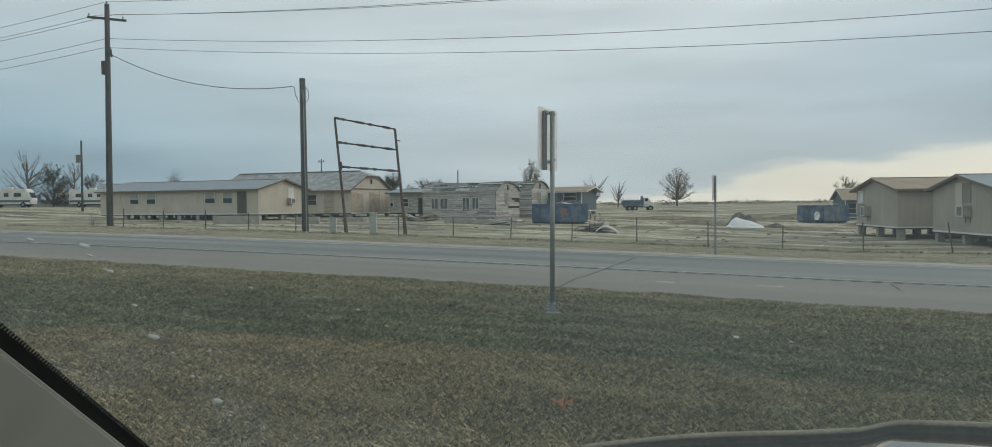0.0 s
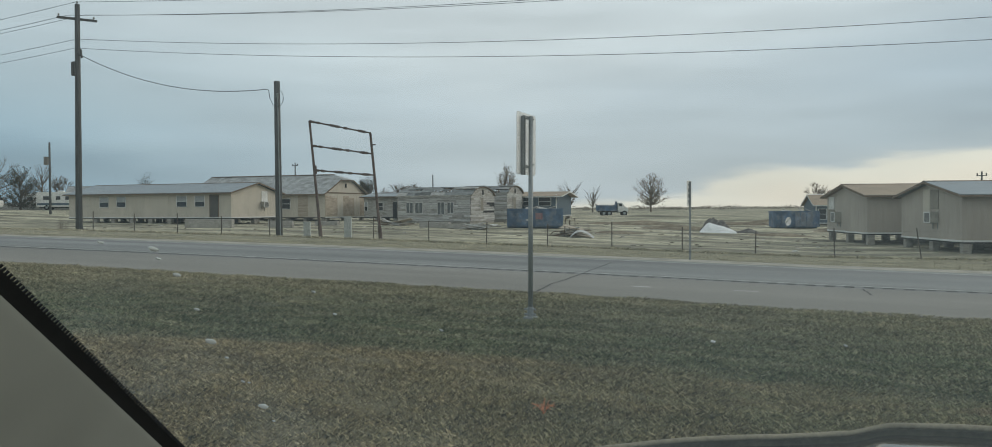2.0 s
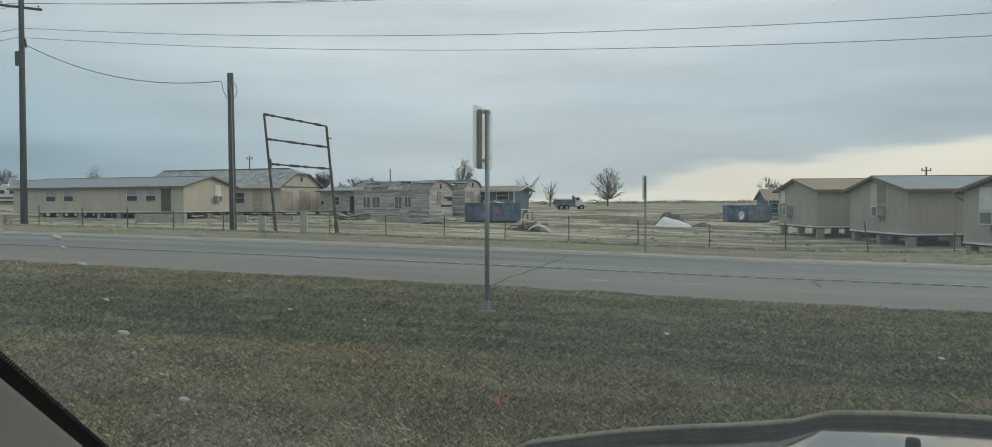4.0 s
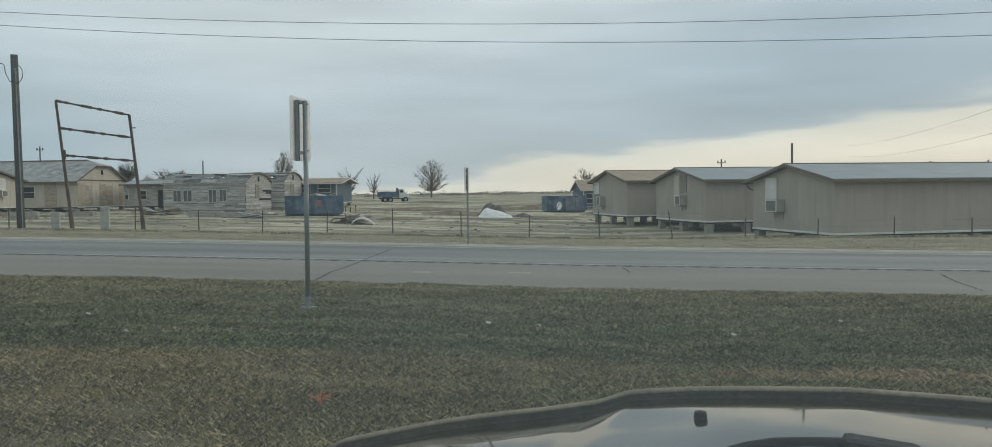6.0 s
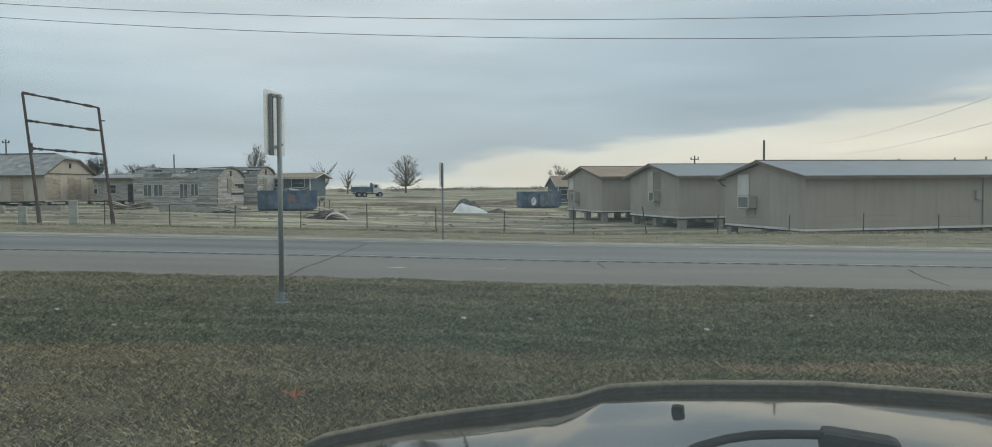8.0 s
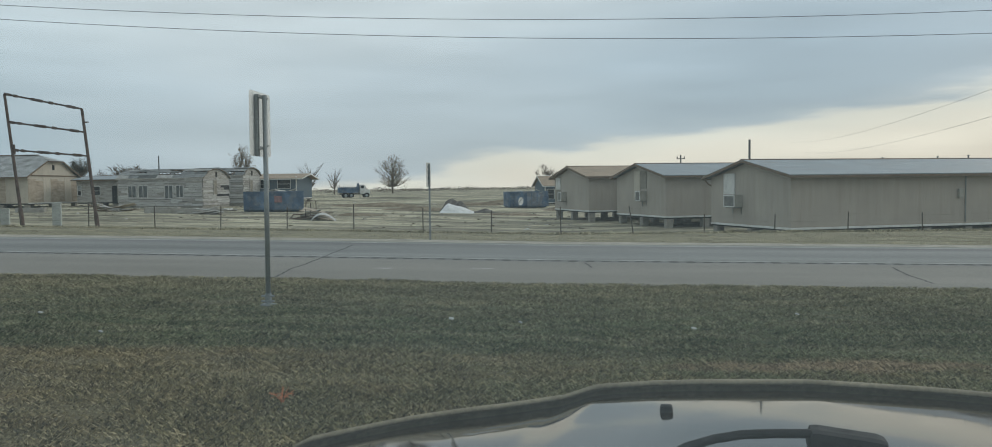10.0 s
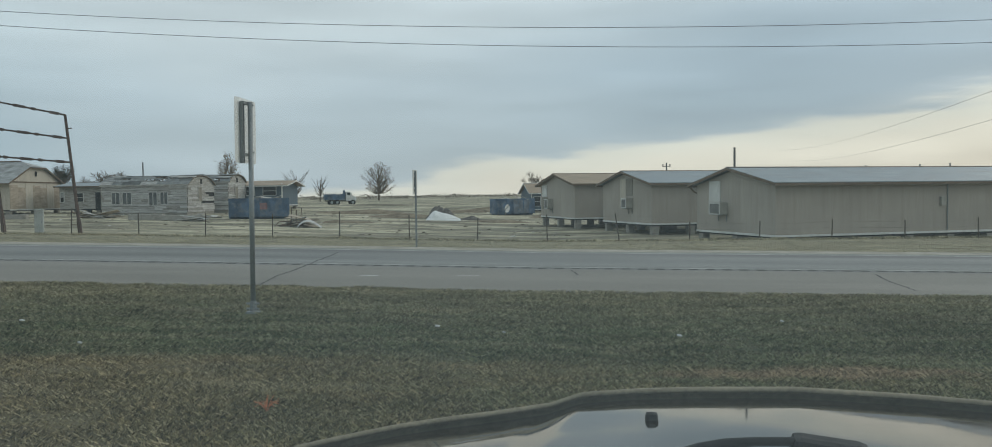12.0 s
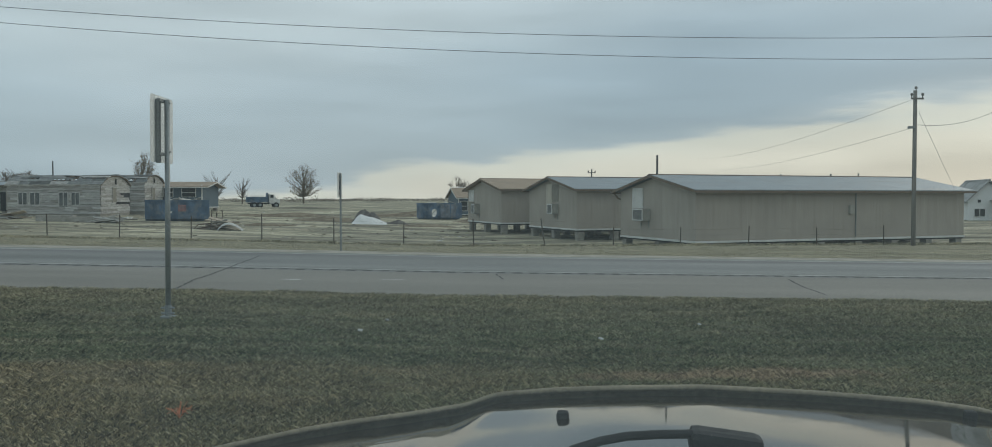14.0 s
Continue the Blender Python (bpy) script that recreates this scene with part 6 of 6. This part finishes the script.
def make_hood():
    bm = bmesh.new()
    vs = np.concatenate([np.linspace(0.95, RIM, 46), np.linspace(2.15, 2.21, 9)])
    us = np.linspace(MID - 1.42, MID + 1.42, 180)
    rows = [[bm.verts.new(hood_point(float(u), float(v))) for u in us] for v in vs]
    for r0, r1 in zip(rows, rows[1:]):
        for i in range(len(us) - 1):
            bm.faces.new((r0[i], r0[i + 1], r1[i + 1], r1[i]))
    return part("hood", bm, M_HOODPAINT, car, "glossy dark hood mirroring the sky", smooth=True)


def ribbon_wall(prof):
    """A strip that follows the front edge of the hood; prof: closed list of (forward, up) offsets."""
    bm = bmesh.new()
    rings = []
    for u in np.linspace(MID - 1.3, MID + 1.3, 120):
        x, y, z = hood_point(float(u), RIM)
        rings.append([bm.verts.new((x, y + a, z + b)) for a, b in prof])
    n = len(prof)
    for r0, r1 in zip(rings, rings[1:]):
        for k in range(n):
            bm.faces.new((r0[k], r0[(k + 1) % n], r1[(k + 1) % n], r1[k]))
    bmesh.ops.recalc_face_normals(bm, faces=bm.faces)
    return bm


hood = make_hood()
M_SMOKE = worn("smoked_plastic", (0.225, 0.195, 0.145), 0.25, 5, 60, 0.8, dirt=(0.16, 0.135, 0.095), dirt_amt=0.5, bump=0.05)
M_LIP = worn("dusty_plastic_lip", (0.225, 0.198, 0.142), 0.2, 6, 60, 0.8, bump=0.05)
for m in (M_SMOKE, M_LIP):
    m.node_tree.nodes["Principled BSDF"].inputs["Specular IOR Level"].default_value = 0.08
shield = part("hood_deflector", ribbon_wall([(0.02, -0.03), (0.012, 0.008), (0.0, 0.017), (0.006, 0.017), (0.02, 0.008), (0.03, -0.03)]), M_SMOKE, car, "smoked plastic deflector along the hood edge", smooth=True)
part("lip", ribbon_wall([(-0.006, 0.016), (-0.008, 0.023), (0.0, 0.027), (0.022, 0.025), (0.024, 0.019), (0.01, 0.016)]), M_LIP, shield, "dusty lighter lip", smooth=True)
for u, v, up in ((-0.087, 1.815, 0.004), (0.88, 2.10, 0.008)):
    x, y, z = hood_point(u, v)
    bm = bmesh.new()
    box(bm, (0.028, 0.028, 0.026), (x, y, z + up), (0, 0, 0), 0.009)
    part("rubber_stop", bm, M_RUBBER, shield, "black rubber stop")
part("front_panel", boxes(((2.3, 0.05, 0.5), (MID, 2.0, 0.6))), M_RUBBER, car)
for s in (-1, 1):
    part("fender", boxes(((0.12, 1.4, 0.5), (MID + s * 1.0, 1.3, 0.66)), bevel=0.04), M_HOODPAINT, car)
    w = part("wheel", tube(bmesh.new(), [(MID + s * 0.72, 1.25, 0.38), (MID + s * 0.95, 1.25, 0.38)], 0.38, 24), M_RUBBER, car)
    part("rim", tube(bmesh.new(), [(MID + s * 0.94, 1.25, 0.38), (MID + s * 0.965, 1.25, 0.38)], 0.24, 20), M_GALV, w)

# windshield pillar: trim, black ceramic edge with its fine teeth
INV = CAR.inverted()
E0 = Vector((-0.4565, 0.3966, 1.4597))
ED = Vector((-0.2618, 0.7598, -0.5952)).normalized()
EYE = Vector((-0.015, -0.006, 1.6))
ND = (E0 - EYE).cross(ED).normalized()
ND = -ND if ND.z > 0 else ND
FD = ED.cross(ND).normalized()


def slab(bm, c, a, b, d, la, lb, ld):
    """A block centred at c with half sizes la, lb, ld along the unit axes a, b, d, in the vehicle's own frame."""
    m = Matrix.Translation(c) @ Matrix((a, b, d)).transposed().to_4x4() @ Matrix.Diagonal((la * 2, lb * 2, ld * 2, 1))
    bmesh.ops.create_cube(bm, size=1.0, matrix=INV @ m)
    return bm


bm = slab(bmesh.new(), E0 + ND * 0.1225 + FD * 0.004, ED, ND, FD, 0.5, 0.113, 0.012)
bmesh.ops.bevel(bm, geom=list(bm.edges), offset=0.002, segments=2, affect="EDGES")
pillar = part("pillar_trim", bm, M_TRIMGREY, car, "grey plastic pillar trim")
edge = part("ceramic_edge", slab(bmesh.new(), E0 + ND * 0.0056, ED, ND, FD, 0.5, 0.0042, 0.001), M_FRIT, car, "black ceramic band on the glass")
bm = bmesh.new()
for i in range(320):
    c = E0 + ED * (-0.45 + i * 0.0029) + ND * 0.0006
    slab(bm, c, ED, ND, FD, 0.0006, 0.0014, 0.0005)
tagged(part("edge_teeth", bm, M_FRIT, edge), kind="stuff")


def pane_point(az, z):
    r = 0.496 + (1.2 if z < 1.56 else 0.35) * (1.56 - z)
    return Vector((r * math.sin(radians(az)), r * math.cos(radians(az)), z))


def make_windshield():
    k = Mat("dusty_hazed_glass")
    t = k.t
    t.nodes.remove(k.b)
    tr, tl, mx = k.n("ShaderNodeBsdfTransparent"), k.n("ShaderNodeBsdfTranslucent"), k.n("ShaderNodeMixShader")
    # bluish veil over the whole pane: glare haze painted in along with the dust
    tl.inputs[0].default_value = (0.72, 0.86, 0.90, 1)
    film = k.ramp(k.noise(2.2, 4, 0.6), [(0.3, FILM * 0.8), (0.7, FILM * 1.25)])
    # a wiped smear of dirt where the wiper leaves the glass by the pillar
    px = k.sep()[0]
    side = k.ramp(k.math("ADD", px, 1.0), [(0.36, 1.0), (0.60, 0.0)])
    smear = k.ramp(k.noise(7.0, 5, 0.7, k.stretch(1, 1, 0.6)), [(0.42, 0.0), (0.7, 0.16)])
    film = k.math("ADD", film, k.math("MULTIPLY", side, smear))
    k.l(film, mx.inputs[0])
    k.l(tr.outputs[0], mx.inputs[1])
    k.l(tl.outputs[0], mx.inputs[2])
    k.l(mx.outputs[0], t.nodes["Material Output"].inputs[0])
    bm = bmesh.new()
    rows = []
    for z in np.linspace(1.22, 2.05, 14):
        rows.append([bm.verts.new(INV @ pane_point(a, float(z))) for a in np.linspace(-82, 66, 50)])
    for r0, r1 in zip(rows, rows[1:]):
        for i in range(49):
            bm.faces.new((r0[i], r0[i + 1], r1[i + 1], r1[i]))
    ob = part("windshield", bm, k.m, car, "windshield glass with a thin film of dust and painted glare haze", smooth=True)
    ob.visible_shadow = False
    return ob


# share of the veil that lifts the darks as glare on the glass would
FILM = 0.06
glass = make_windshield()
DROPS = ((-50.8, -2.5, 5.0), (-50.5, -3.1, 2.8), (-49.4, -4.1, 4.1), (-48.0, -6.3, 3.1), (-46.9, -8.4, 6.3), (-45.8, -9.5, 2.5), (-44.6, -11.1, 2.8), (-44.2, -11.2, 2.2), (-43.1, -12.8, 6.9), (-42.3, -13.8, 2.5), (-31.6, -8.4, 2.5), (-3.8, -9.2, 2.5), (-53.8, -2.0, 3.1), (-40.7, -5.5, 2.5))
k = Mat("water_drop", 0.15)
k.color((0.66, 0.68, 0.65))
k.b.inputs["Alpha"].default_value = 0.6
M_DROP = k.m
for az, el, r in DROPS:
    az += 0.7
    z = 1.6 + 0.448 / (1 + 1.2 * math.tan(radians(el))) * math.tan(radians(el))
    c = pane_point(az, z) - Vector((math.sin(radians(az)), math.cos(radians(az)), 0)) * 0.004
    bm = bmesh.new()
    rr = r * 0.001 * 0.56
    bmesh.ops.create_uvsphere(bm, u_segments=12, v_segments=8, radius=1.0)
    for v in bm.verts:
        q = v.co
        wob = 1 + 0.22 * noise.noise(q * 1.7 + Vector((az, el, 0)))
        v.co = Vector((q.x * rr * wob, q.y * 0.0012, q.z * rr * 0.45 * wob))
    bmesh.ops.transform(bm, matrix=INV @ Matrix.Translation(c) @ pose(0, 0, 0, 0, 18, -az), verts=bm.verts)
    part("water_drop", bm, M_DROP, glass, "pale dried water drop", smooth=True)

# wiper and cowl below the glass
WIPER = [Vector(p) for p in ((0.13, 1.1, 1.225), (0.174, 1.1, 1.247), (0.211, 1.1, 1.258), (0.246, 1.1, 1.264), (0.29, 1.1, 1.266), (0.335, 1.1, 1.266), (0.385, 1.1, 1.264), (0.425, 1.1, 1.252))]
arm = part("wiper_arm", tube(bmesh.new(), [INV @ p for p in WIPER], 0.0065, 8), M_RUBBER, car, "black wiper arm", smooth=True)
bm = bmesh.new()
box(bm, (0.10, 0.05, 0.034), INV @ (WIPER[-2] + Vector((0.0, 0.0, -0.012))), (0, 6, 0), 0.012)
part("pivot_cover", bm, M_RUBBER, arm)
bm = boxes(((1.1, 0.32, 0.03), (0.80, 0.98, 1.238), (-2, 0, 0)), bevel=0.01)
part("cowl", bm, M_RUBBER, car, "black plastic cowl")
